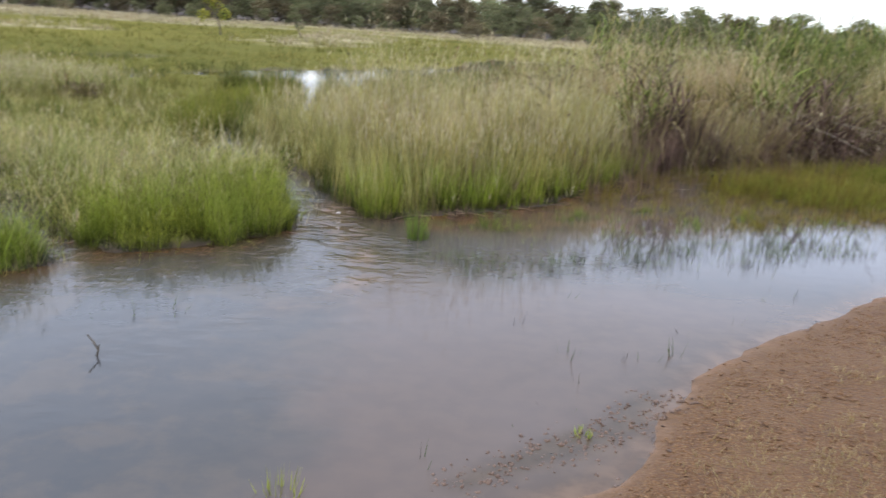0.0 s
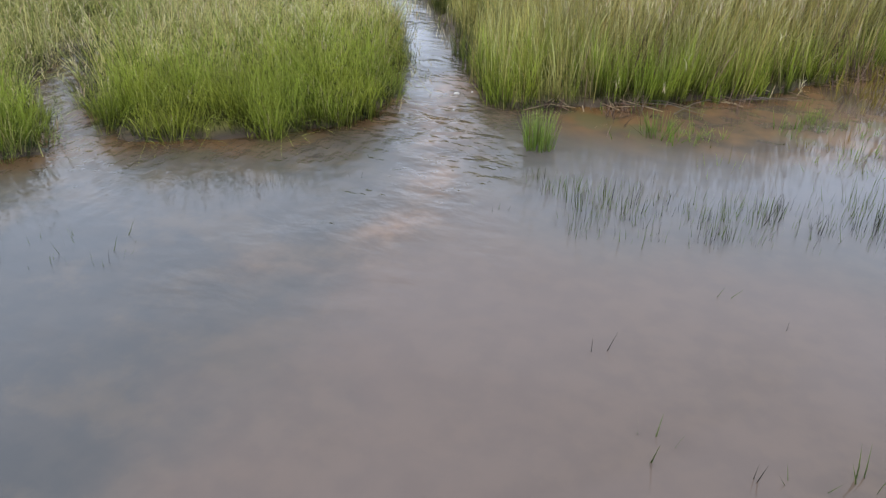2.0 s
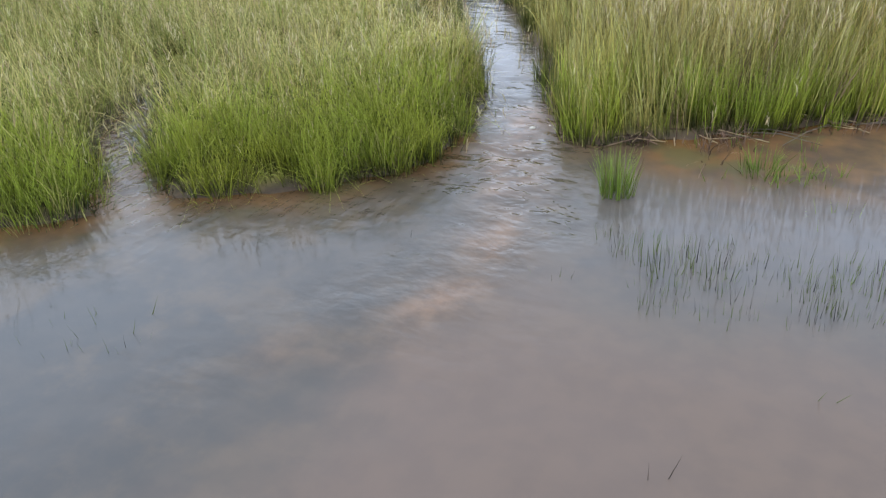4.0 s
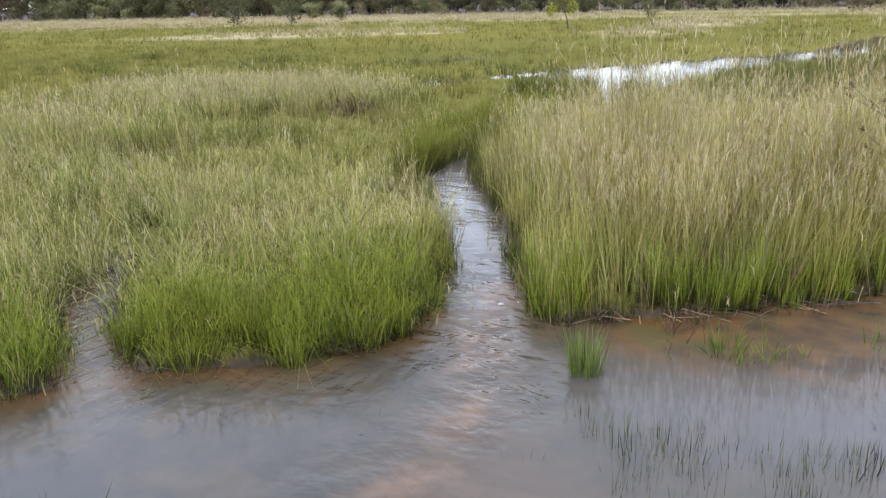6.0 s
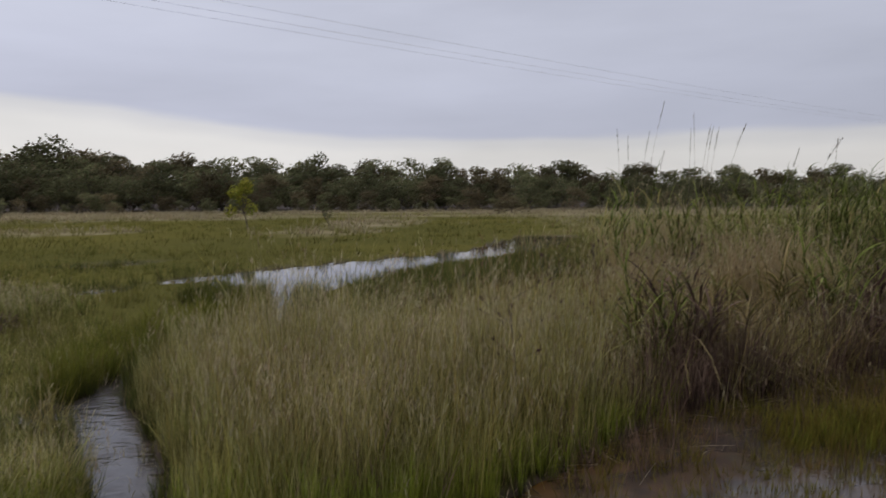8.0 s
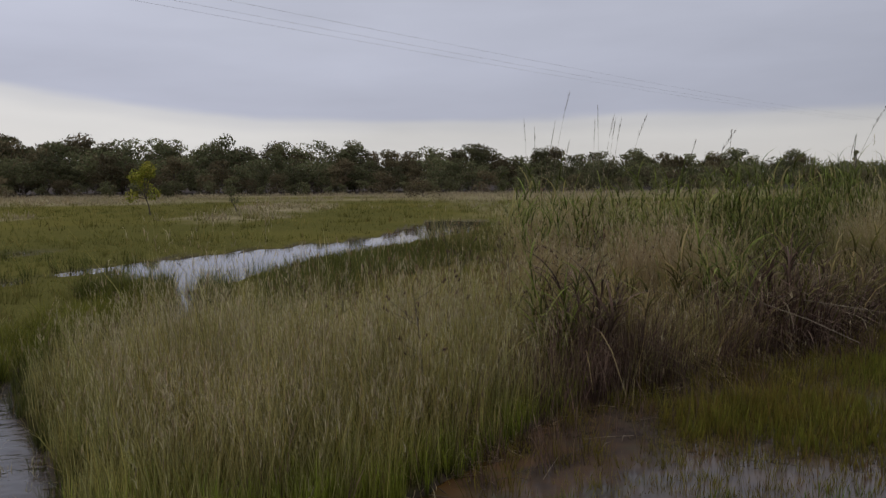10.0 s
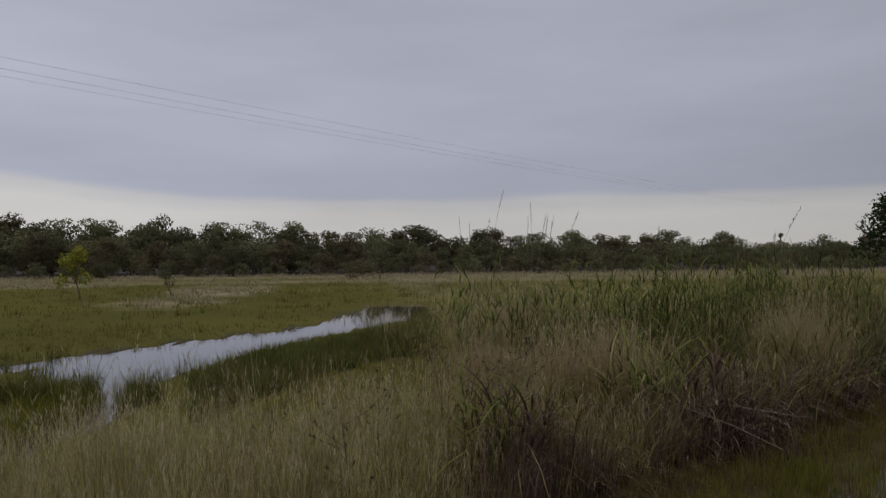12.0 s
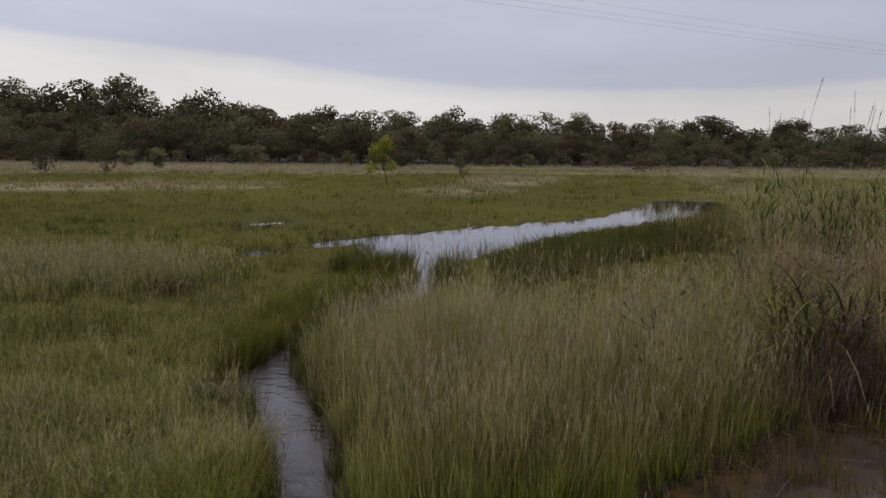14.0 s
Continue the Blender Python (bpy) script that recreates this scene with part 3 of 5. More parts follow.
def bed(name, label, places, height, width, bend, material, segs=3, sink=0.02, each=14, radius=0.05, plume=0.0, plume_material=None, spread=0.75, droop=0.04, wading=False, lean=0.09):
    """Tufts at the places, each a fan of blades; plume: the share of stems with a feathery head."""
    cx, cy = places
    if len(cx) == 0:
        return None
    tall = height(cx, cy) * rng.lognormal(0, 0.22, len(cx))
    shade = rng.uniform(0, 1, len(cx))
    t = np.repeat(np.arange(len(cx)), each)
    n = len(t)
    g, r = rng.uniform(0, 2 * np.pi, n), radius * np.sqrt(rng.uniform(0, 1, n))
    x, y = cx[t] + r * np.cos(g), cy[t] + r * np.sin(g)
    z = ground_height(x, y) - sink
    h = tall[t] * rng.uniform(0.5, 1.15, n) - (np.minimum(z, 0) if wading else 0)
    w = width * rng.uniform(0.6, 1.35, n)
    b = bend * (0.35 + r / radius) * np.abs(rng.normal(1, 0.5, n))
    b = np.where(rng.uniform(0, 1, n) < droop, b + rng.uniform(0.4, 1.1, n), b)
    b *= np.where(y > 7.2, 0.4 + 0.6 * smooth(-wet(x, y), 0.0, 0.3), 1.0)
    tone = np.clip(shade[t] * spread + rng.uniform(0, 1, n) * (1 - spread), 0, 1)
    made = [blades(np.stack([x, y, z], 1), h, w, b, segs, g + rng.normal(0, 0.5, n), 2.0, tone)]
    lx = 1.1 * lean * waves(cx, cy, 0.8, 6.1) + rng.normal(0, lean, len(cx))
    ly = 1.1 * lean * waves(cx, cy, 0.7, 8.3) + rng.normal(0, lean, len(cx))
    lx, ly = lx[t] + rng.normal(0, lean * 0.7, n), ly[t] + rng.normal(0, lean * 0.7, n)
    for pts, who in ((made[0][0], np.repeat(np.arange(n), 2 * segs + 1)), (made[0][3], np.arange(n))):
        rise = np.maximum(pts[:, 2] - z[who], 0)
        pts[:, 0] += lx[who] * rise
        pts[:, 1] += ly[who] * rise
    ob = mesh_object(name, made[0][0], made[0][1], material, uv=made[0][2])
    tagged(ob, label, "grass", kind="stuff")
    if plume:
        k = np.where((rng.uniform(0, 1, n) < plume) & (h > np.median(h)))[0]
        tips = np.repeat(made[0][3][k], 5, 0)
        m = len(tips)
        tips[:, 2] -= rng.uniform(0.02, 0.16, m)
        tips[:, :2] += rng.normal(0, 0.008, (m, 2))
        v, f, uv, _ = blades(tips, rng.uniform(0.03, 0.09, m), np.full(m, width * 1.1), np.abs(rng.normal(0.5, 0.3, m)), 2)
        tagged(mesh_object(name + "_heads", v, f, plume_material or material, uv=uv), "small feathery seed heads above the blades", "grass", kind="stuff")
    return ob


def dry_stand(x, y):
    """Where the tall straw-coloured grass stands, right of the channel."""
    back = np.interp(x, [-4, -3, -2, -1, 1, 3, 6, 10, 16], [10.6, 11.2, 11.8, 12.3, 13.0, 13.4, 14.0, 15, 18]) + 0.8 * waves(x, y, 1.5, 3.3)
    d = wet(x, y)
    return smooth(-d, 0.02, 0.12) * (right_of_channel(x, y) > 0.2) * smooth(back - y, -1.0, 1.0) * (near_side(x, y) < -0.5)


STRAW_SPOTS = ((-10.0, 15.5, 4.2, 3.0, 0.40), (4.3, 13.7, 1.0, 0.6, 1.25), (4.3, 19.6, 1.6, 1.1, 1.2), (8.5, 16.1, 1.0, 0.6, 1.35), (3.2, 15.8, 0.9, 0.6, 0.85), (-8.2, 9.9, 2.2, 0.9, 0.62))


def clear_of_straw(x, y):
    """0 inside the straw patches of the right bank, 1 elsewhere."""
    k = np.ones(np.shape(x))
    for ex, ey, rx, ry, _ in STRAW_SPOTS:
        if ex > 0:
            k = k * smooth(np.hypot((x - ex) / rx, (y - ey - 0.1) / (ry + 0.3)), 0.6, 1.1)
    return k


def left_stand(x, y):
    d = wet(x, y)
    return smooth(-d, 0.01, 0.07) * (right_of_channel(x, y) < 0) * (near_side(x, y) < -0.8)


def front_depth(x, y):
    """Distance behind the front water's edge."""
    return -inside_by(FRONT_WATER, x, y)


def seen_from_path(x, y, slack=2.0):
    """The wedge of land that lies before the walk."""
    return (x > 0.8 - 1.75 * (y - 2) - slack) * (x < 1.0 + 0.95 * (y - 2) + slack)


def grow():
    # straw stand: thin stems, pale tops
    p = scatter(23500, -4.2, 8.0, 6.9, 19, lambda x, y: dry_stand(x, y) * clear_of_straw(x, y) * (1 - 0.6 * smooth(x, 1.7, 2.6)) * smooth(np.hypot((x - 2.5) / 0.7, (y - 10.9) / 0.9), 0.6, 1.1) * np.clip(0.8 + 0.7 * waves(x, y, 0.33, 4.1), 0.25, 1) * np.clip(1.25 - (y - 7) / 13, 0.4, 1) * smooth(5.6 + 0.8 * waves(x, y, 0.8, 2.0) - x, 0, 2.2))
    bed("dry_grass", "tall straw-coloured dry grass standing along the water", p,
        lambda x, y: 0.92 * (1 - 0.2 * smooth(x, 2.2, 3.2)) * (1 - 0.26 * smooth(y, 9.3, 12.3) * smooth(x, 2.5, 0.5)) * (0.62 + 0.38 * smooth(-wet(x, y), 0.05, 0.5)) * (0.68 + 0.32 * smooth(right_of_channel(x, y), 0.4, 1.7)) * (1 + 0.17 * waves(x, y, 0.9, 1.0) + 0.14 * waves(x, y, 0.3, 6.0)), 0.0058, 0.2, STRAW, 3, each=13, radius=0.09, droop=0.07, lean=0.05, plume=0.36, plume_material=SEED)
    p = scatter(900, -1.0, 4.5, 9.5, 14.5, lambda x, y: dry_stand(x, y) * smooth(np.hypot((x - 1.6) / 1.9, (y - 12.0) / 1.9) + 0.4 * waves(x, y, 0.5, 2.0), 1.1, 0.4))
    bed("panicle_grass", "thin grass with rusty brown seed panicles", p, lambda x, y: 1.06 + 0.08 * waves(x, y, 0.5, 3.0), 0.006, 0.16, RUSSET, 3, each=5, radius=0.08, plume=0.9, plume_material=RUSTY)
    # green sedge at its foot
    p = scatter(14000, -2.6, 5.0, 6.9, 12.0, lambda x, y: smooth(-wet(x, y), -0.04, -0.015) * (right_of_channel(x, y) > 0.2) * (near_side(x, y) < -1.0) * smooth(x, 3.0, 0.9) * smooth(front_depth(x, y), 0.8, 0.05) * np.clip(0.6 + 0.7 * waves(x, y, 0.45, 2.2), 0, 1))
    bed("green_sedge", "fresh green sedge fringing the foot of the dry grass", p,
        lambda x, y: 0.36 * (1 + 0.30 * waves(x, y, 0.35, 4.0)), 0.0054, 0.24, LIME, 3, each=15, radius=0.05, droop=0.04, lean=0.07)
    # dead stems, packed densely so their brown doubles as shade under the stand
    p = scatter(15000, -0.5, 7.5, 7.1, 15.0, lambda x, y: smooth(-wet(x, y), 0.0, 0.06) * smooth(front_depth(x, y), 1.1, 0.2) * (0.15 + 0.85 * smooth(x, 0.6, 2.6)) * np.clip(0.5 + 0.6 * waves(x, y, 0.5, 1.2), 0, 1))
    bed("dead_stems_and_shade", "dark dead stems among the foot of the dry grass, also standing for its shade", p, lambda x, y: (0.45 + 0.30 * smooth(x, 0.8, 2.5)) * (1 + 0.25 * waves(x, y, 0.4, 3.0)), 0.008, 0.3, DEAD, 3, each=10, radius=0.08, droop=0.2)
    # left bank: lime fringe
    p = scatter(9500, -7.5, -1.2, 3.8, 8.5, lambda x, y: (smooth(-wet(x, y), -0.045, -0.02)) * (right_of_channel(x, y) < 0) * (near_side(x, y) < -0.8) * smooth(front_depth(x, y) + 0.25 * waves(x, y, 0.35, 4.4), 0.95, 0.35) * np.clip(0.6 + 1.2 * waves(x, y, 0.2, 1.4), 0.10, 1))
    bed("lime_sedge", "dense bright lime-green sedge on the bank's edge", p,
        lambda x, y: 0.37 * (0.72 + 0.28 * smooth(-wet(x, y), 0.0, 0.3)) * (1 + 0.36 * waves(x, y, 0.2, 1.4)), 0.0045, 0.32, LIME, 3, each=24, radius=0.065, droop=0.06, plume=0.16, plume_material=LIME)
    # left bank: mixed taller grass behind
    p = scatter(12000, -16, -1.4, 4.5, 15.0, lambda x, y: left_stand(x, y) * smooth(front_depth(x, y), 0.3, 0.8) * np.clip(1.3 - (y - 5) / 9.5, 0.3, 1) * np.clip(0.8 + 0.7 * waves(x, y, 0.3, 3.1), 0.15, 1) * seen_from_path(x, y, 0.5))
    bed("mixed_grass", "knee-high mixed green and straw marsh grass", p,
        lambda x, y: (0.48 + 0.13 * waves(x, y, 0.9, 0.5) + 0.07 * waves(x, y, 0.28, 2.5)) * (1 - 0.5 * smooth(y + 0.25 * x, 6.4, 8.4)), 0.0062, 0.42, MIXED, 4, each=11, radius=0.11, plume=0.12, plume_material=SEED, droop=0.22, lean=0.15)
    p = scatter(3600, -4.6, -1.2, 6.3, 10.4, lambda x, y: left_stand(x, y) * np.maximum(smooth(np.hypot((x + 1.95) / 0.5, (y - 7.5) / 0.85) + 0.3 * waves(x, y, 0.3, 2.0), 1.1, 0.5), 0.4 * smooth(waves(x, y, 0.7, 5.2), 0.25, 0.7) * (y > 6.8)))
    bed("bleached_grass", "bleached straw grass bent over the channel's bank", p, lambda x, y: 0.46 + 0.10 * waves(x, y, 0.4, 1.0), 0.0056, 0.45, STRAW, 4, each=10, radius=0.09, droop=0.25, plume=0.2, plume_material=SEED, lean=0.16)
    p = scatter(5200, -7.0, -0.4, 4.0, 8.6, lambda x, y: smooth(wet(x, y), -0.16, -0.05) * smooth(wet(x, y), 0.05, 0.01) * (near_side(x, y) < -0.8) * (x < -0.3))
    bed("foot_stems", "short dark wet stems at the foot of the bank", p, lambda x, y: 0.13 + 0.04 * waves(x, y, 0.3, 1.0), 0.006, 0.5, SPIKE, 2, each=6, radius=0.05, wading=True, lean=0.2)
    # green clumps hanging over the upper channel
    away = lambda x, y: -right_of_channel(x, y)
    p = scatter(4200, -6.0, -2.9, 10.4, 17.6, lambda x, y: (wet(x, y) < 0.0) * smooth(away(x, y) + 0.35 * waves(x, y, 0.7, 3.0), np.interp(y, [10.5, 12.5, 14], [0.75, 1.1, 1.6]), 0.3) * (away(x, y) > 0) * np.clip(0.7 + 0.8 * waves(x, y, 0.5, 1.1), 0.08, 1))
    bed("channel_bank_grass", "thick green grass clumps overhanging the upper channel", p, lambda x, y: 0.36 + 0.14 * waves(x, y, 0.5, 1.1), 0.009, 0.42, MOUND, 3, each=12, radius=0.11, droop=0.15, lean=0.15)
    # middle distance, both sides of the far channel
    near_pond = lambda x, y: smooth(-wet(x, y), 0.05, 2.2)
    p = scatter(12500, -42, 16, 9.5, 33, lambda x, y: (wet(x, y) < -0.02) * (1 - dry_stand(x, y)) * (1 - 0.8 * smooth(y, 15, 10.0) * (right_of_channel(x, y) < 0)) * np.clip(1.25 - (y - 11) / 26, 0.4, 1) * seen_from_path(x, y))
    bed("marsh_grass", "soft olive-green marsh grass around the pools", p,
        lambda x, y: (0.12 + 0.15 * near_pond(x, y)) * (1 + 0.4 * waves(x, y, 1.6, 0.9)), 0.013, 0.4, MEADOW, 2, each=10, radius=0.13)
    p = scatter(6500, -8.0, -2.0, 16.2, 22.5, lambda x, y: smooth(np.minimum(np.hypot((x + 4.3) / 0.9, (y - 17.5) / 0.65), np.hypot((x + 2.7) / 0.34, (y - 17.1) / 0.42)), 1.1, 0.8) + 0.07 * smooth(wet(x, y), -0.5, -0.1) * (wet(x, y) < 0.1))
    bed("pond_sedge", "dark green sedge clumps at the pond's mouth", p, lambda x, y: 0.44 + 0.07 * waves(x, y, 0.4, 1.0), 0.011, 0.36, RUSH, 3, each=11, radius=0.09)
    p = scatter(9000, -15, 3.2, 19.0, 27.6, lambda x, y: (wet(x, y) > -0.15) * (inside_by(POND, x, y) < -0.3) * 0.5)
    bed("puddle_reeds", "sparse dark reeds standing in small puddles", p, lambda x, y: 0.26 + 0 * x, 0.012, 0.3, RUSH, 2, each=4, radius=0.08, wading=True)
    # taller rushes a few steps short of the pond's near bank
    edge = np.array([(-2.6, 22.0), (-1.8, 25.2), (-0.9, 28.0), (0.2, 29.5), (3.1, 35.5), (4.4, 42.5)])
    k = rng.uniform(21.5, 42, 3200)
    s = 0.872 - 0.24 * rng.uniform(0, 1, 3200) ** 1.4
    ex, ey = 1.0 + s * (np.interp(k, edge[:, 1], edge[:, 0]) - 1.0), 2.9 + s * (k - 2.9)
    g = wet(ex, ey) < -0.1
    bed("rush_bank", "dark green rushes along the pond's near bank", (ex[g], ey[g]), lambda x, y: np.clip(0.40 * (1 - 0.09 * (np.interp(y / 0.85, edge[:, 1], edge[:, 1]) - y - 2.5)), 0.2, 0.42) * (1 + 0.15 * waves(x, y, 1.2, 3.0)), 0.015, 0.25, RUSH, 2, each=10, radius=0.16)
    p = scatter(130, -2.0, 5.0, 27.0, 45.0, lambda x, y: smooth(wet(x, y), 0.05, 0.3) * smooth(y + 3 * waves(x, y, 1.1, 2.0), 30, 40))
    bed("pond_reeds", "dark reeds standing in the pond's far end", p, lambda x, y: 0.26 + 0 * x, 0.024, 0.3, SPIKE, 2, each=6, radius=0.2, wading=True)
    # olive clumps inside the straw stand, jagged sedge along the channel, dark patches on the left flat
    p = scatter(3600, -3.8, 6.0, 7.4, 16, lambda x, y: dry_stand(x, y) * smooth(waves(x, y, 0.55, 7.3), 0.15, 0.6))
    bed("olive_grass", "olive-green grass clumps among the dry straw", p, lambda x, y: 0.62 + 0.12 * waves(x, y, 0.5, 2.0), 0.006, 0.22, MIXED, 3, each=11, radius=0.07)
    p = scatter(9000, -4.6, -0.9, 7.3, 14.5, lambda x, y: (along_by(CHANNEL, x, y) > -0.25) * smooth(wet(x, y), -0.12, -0.02) * smooth(wet(x, y), 0.10, 0.03) * smooth(waves(x, y, 0.3, 4.0), 0.0, 0.5))
    bed("channel_sedge", "dark olive sedge tufts along the channel's edge", p, lambda x, y: 0.28 + 0.08 * waves(x, y, 0.3, 2.0), 0.006, 0.25, RUSH, 3, each=12, radius=0.05, wading=True)
    p = scatter(5500, -26, -3.6, 10.5, 26, lambda x, y: (wet(x, y) < -0.1) * smooth(waves(x / 1.6, y, 1.3, 2.7), 0.15, 0.65) * seen_from_path(x, y, 0.5))
    bed("rush_patch", "darker green rush patches on the wet flat", p, lambda x, y: 0.36 + 0.08 * waves(x, y, 0.7, 2.0), 0.011, 0.35, RUSH, 2, each=9, radius=0.12)
    # straw patches: on the left flat and behind the tussocks
    for ex, ey, rx, ry, hh in STRAW_SPOTS:
        p = scatter(int(rx * ry * (1500 if ex > 0 else 330)), ex - rx, ex + rx, ey - ry, ey + ry, lambda x, y: smooth(np.hypot((x - ex) / rx, (y - ey) / ry) + 0.25 * waves(x, y, 0.8, 1.0), 1.0, 0.5) * (wet(x, y) < -0.1))
        bed("straw_patch", "patch of pale dry straw grass in the marsh", p, lambda x, y: hh * (1 + 0.12 * waves(x, y, 0.6, 1.0)), 0.009, 0.25, PALE if ex > 0 else MIXED, 3, each=10, radius=0.1, plume=0.3, plume_material=SEED)
    # flats behind the pond
    p = scatter(6600, -115, 60, 30, 78, lambda x, y: (wet(x, y) < -0.1) * (0.5 + 0.5 * smooth(waves(x, y, 7, 2.0), -0.6, 0.4)) * seen_from_path(x, y))
    bed("meadow_grass", "olive-green marsh meadow beyond the pond", p,
        lambda x, y: (0.14 + 0.24 * near_pond(x, y)) * (1 + 0.3 * waves(x, y, 3.0, 1.9)), 0.035, 0.5, MEADOW, 2, each=9, radius=0.4)
    # pale dry belts before the woods
    p = scatter(9500, -150, 90, 46, 118, lambda x, y: belt(x, y) * (y < 112) * seen_from_path(x, y))
    bed("pale_grass", "pale bleached dry grass before the woodland", p,
        lambda x, y: 0.52 * (1 + 0.3 * waves(x, y, 5.0, 0.2)), 0.06, 0.45, BLEACHED, 2, each=10, radius=0.6)
    # sedge standing in the brown shallows
    p = scatter(19000, 0.2, 12, 6.9, 17.5, lambda x, y: (wet(x, y) > -0.05) * shallow(x, y) * smooth(x + 0.25 * waves(x, y, 0.5, 1.0), 0.5, 1.9) * smooth(waves(x, y, 0.65, 3.6) + (x - 1.5) * 0.45, -0.3, 0.6))
    bed("shallows_sedge", "short olive sedge standing in brown shallows", p,
        lambda x, y: 0.12 + 0.14 * smooth(np.hypot((x - 4.3) / 1.4, (y - 9.7) / 0.9), 1.15, 0.5), 0.008, 0.45, OLIVE, 2, 0.01, each=9, radius=0.06)
    # drowned stems before the dead tussocks
    strip = lambda x, y: smooth(front_depth(x, y), -1.5, -0.5) * smooth(front_depth(x, y), 0.1, 0.0) * smooth(x, 0.9, 1.7) * (near_side(x, y) < -2.0)
    p = scatter(4200, 0.8, 9.5, 8.2, 15.5, lambda x, y: strip(x, y) * np.clip(0.5 + 0.7 * waves(x, y, 0.5, 6.2), 0.05, 1))
    bed("foot_sedge", "dim olive sedge standing in the shaded shallows", p, lambda x, y: 0.22 + 0.08 * waves(x, y, 0.4, 2.0), 0.007, 0.4, OLIVE, 2, 0.01, each=9, radius=0.08, wading=True, lean=0.14)
    p = scatter(2600, 0.8, 9.5, 8.4, 15.5, lambda x, y: strip(x, y) * smooth(front_depth(x, y), -1.1, -0.2) * np.clip(0.5 + 0.7 * waves(x, y, 0.4, 3.2), 0.05, 1))
    bed("drowned_stems", "dark dead stems standing in the shaded shallows", p, lambda x, y: 0.34 + 0.10 * waves(x, y, 0.4, 1.0), 0.007, 0.35, DEAD, 3, 0.01, each=7, radius=0.08, wading=True, lean=0.15)
    p = scatter(3000, 3.0, 8.0, 8.0, 14.0, lambda x, y: smooth(np.minimum(np.hypot((x - 4.3) / 1.3, (y - 9.6) / 0.8), np.hypot((x - 6.0) / 1.0, (y - 11.2) / 0.8)) + 0.15 * waves(x, y, 0.4, 1.0), 1.05, 0.7))
    bed("sedge_mound", "low yellow-green sedge mound in the shallows", p, lambda x, y: 0.22 + 0.04 * waves(x, y, 0.4, 2.0), 0.008, 0.4, MOUND, 2, 0.01, each=10, radius=0.07)
    p = scatter(1500, -0.6, 3.0, 6.7, 9.3, lambda x, y: smooth(wet(x, y), -0.05, 0.02) * smooth(wet(x, y), 0.4, 0.1) * (x > -0.5) * shallow(x, y) * smooth(waves(x, y, 0.4, 6.0), -0.2, 0.6))
    bed("drowned_grass", "matted brown-green grass at the waterline", p, lambda x, y: 0.17 + 0 * x, 0.007, 0.9, DEAD, 3, 0.0, each=8, radius=0.07, droop=0.4)


grow()


# ---- woods ----
def tube(points, radii, sides=6):
    """A tapered tube along points: vertices and quads."""
    V, Q = [], []
    P = [Vector(p) for p in points]
    for i, p in enumerate(P):
        t = (P[min(i + 1, len(P) - 1)] - P[max(i - 1, 0)]).normalized()
        a = t.cross(Vector((0.31, 0.95, 0.05))).normalized()
        b = t.cross(a)
        for k in range(sides):
            g = 2 * math.pi * k / sides
            V.append(p + (a * math.cos(g) + b * math.sin(g)) * radii[i])
    for i in range(len(P) - 1):
        for k in range(sides):
            Q.append((i * sides + k, i * sides + (k + 1) % sides, (i + 1) * sides + (k + 1) % sides, (i + 1) * sides + k))
    return np.array(V), np.array(Q)


def tubes(name, lines, material, parent=None, sides=6):
    V, Q, off = [], [], 0
    for pts, rad in lines:
        v, q = tube(pts, rad, sides)
        V.append(v), Q.append(q + off)
        off += len(v)
    ob = mesh_object(name, np.concatenate(V), np.concatenate(Q), material, parent)
    ob.data.polygons.foreach_set("use_smooth", np.ones(len(ob.data.polygons), bool))
    return ob


def foliage(name, centres, radii, count, size, material, parent, flat=0.6, rnd=None):
    """A crown of many small leaf sprays about the given centres."""
    rnd = rnd or rng
    c, r = np.array(centres), np.array(radii)
    pick = rnd.choice(len(c), count, p=r ** 2 / np.sum(r ** 2))
    d = rnd.normal(0, 1, (count, 3))
    d /= np.linalg.norm(d, axis=1)[:, None]
    d *= (rnd.uniform(0.25, 1, count) ** 0.45 * (1 + 0.12 * rnd.normal(0, 1, count)))[:, None]
    p = c[pick] + d * r[pick][:, None] * np.array([1, 1, flat])
    ax = rnd.normal(0, 1, (count, 3))
    ax /= np.linalg.norm(ax, axis=1)[:, None]
    up = rnd.normal(0, 1, (count, 3)) + np.array([0, 0, 0.7])
    bx = np.cross(ax, up)
    bx /= np.linalg.norm(bx, axis=1)[:, None]
    s = size * rnd.uniform(0.5, 1.3, count)[:, None]
    v = np.stack([p - ax * s, p + bx * s * 0.45 + ax * s * 0.1, p + ax * s, p - bx * s * 0.5 - ax * s * 0.15], 1).reshape(-1, 3)
    i = np.arange(count)[:, None] * 4
    t = np.concatenate([i + np.array([0, 1, 2]), i + np.array([0, 2, 3])])
    tone = np.repeat(rnd.uniform(0, 1, count), 4)
    # light from above put into the colour: lobe tops paler, undersides darker
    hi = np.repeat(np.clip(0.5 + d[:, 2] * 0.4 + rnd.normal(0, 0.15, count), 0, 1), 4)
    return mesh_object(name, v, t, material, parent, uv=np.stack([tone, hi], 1))


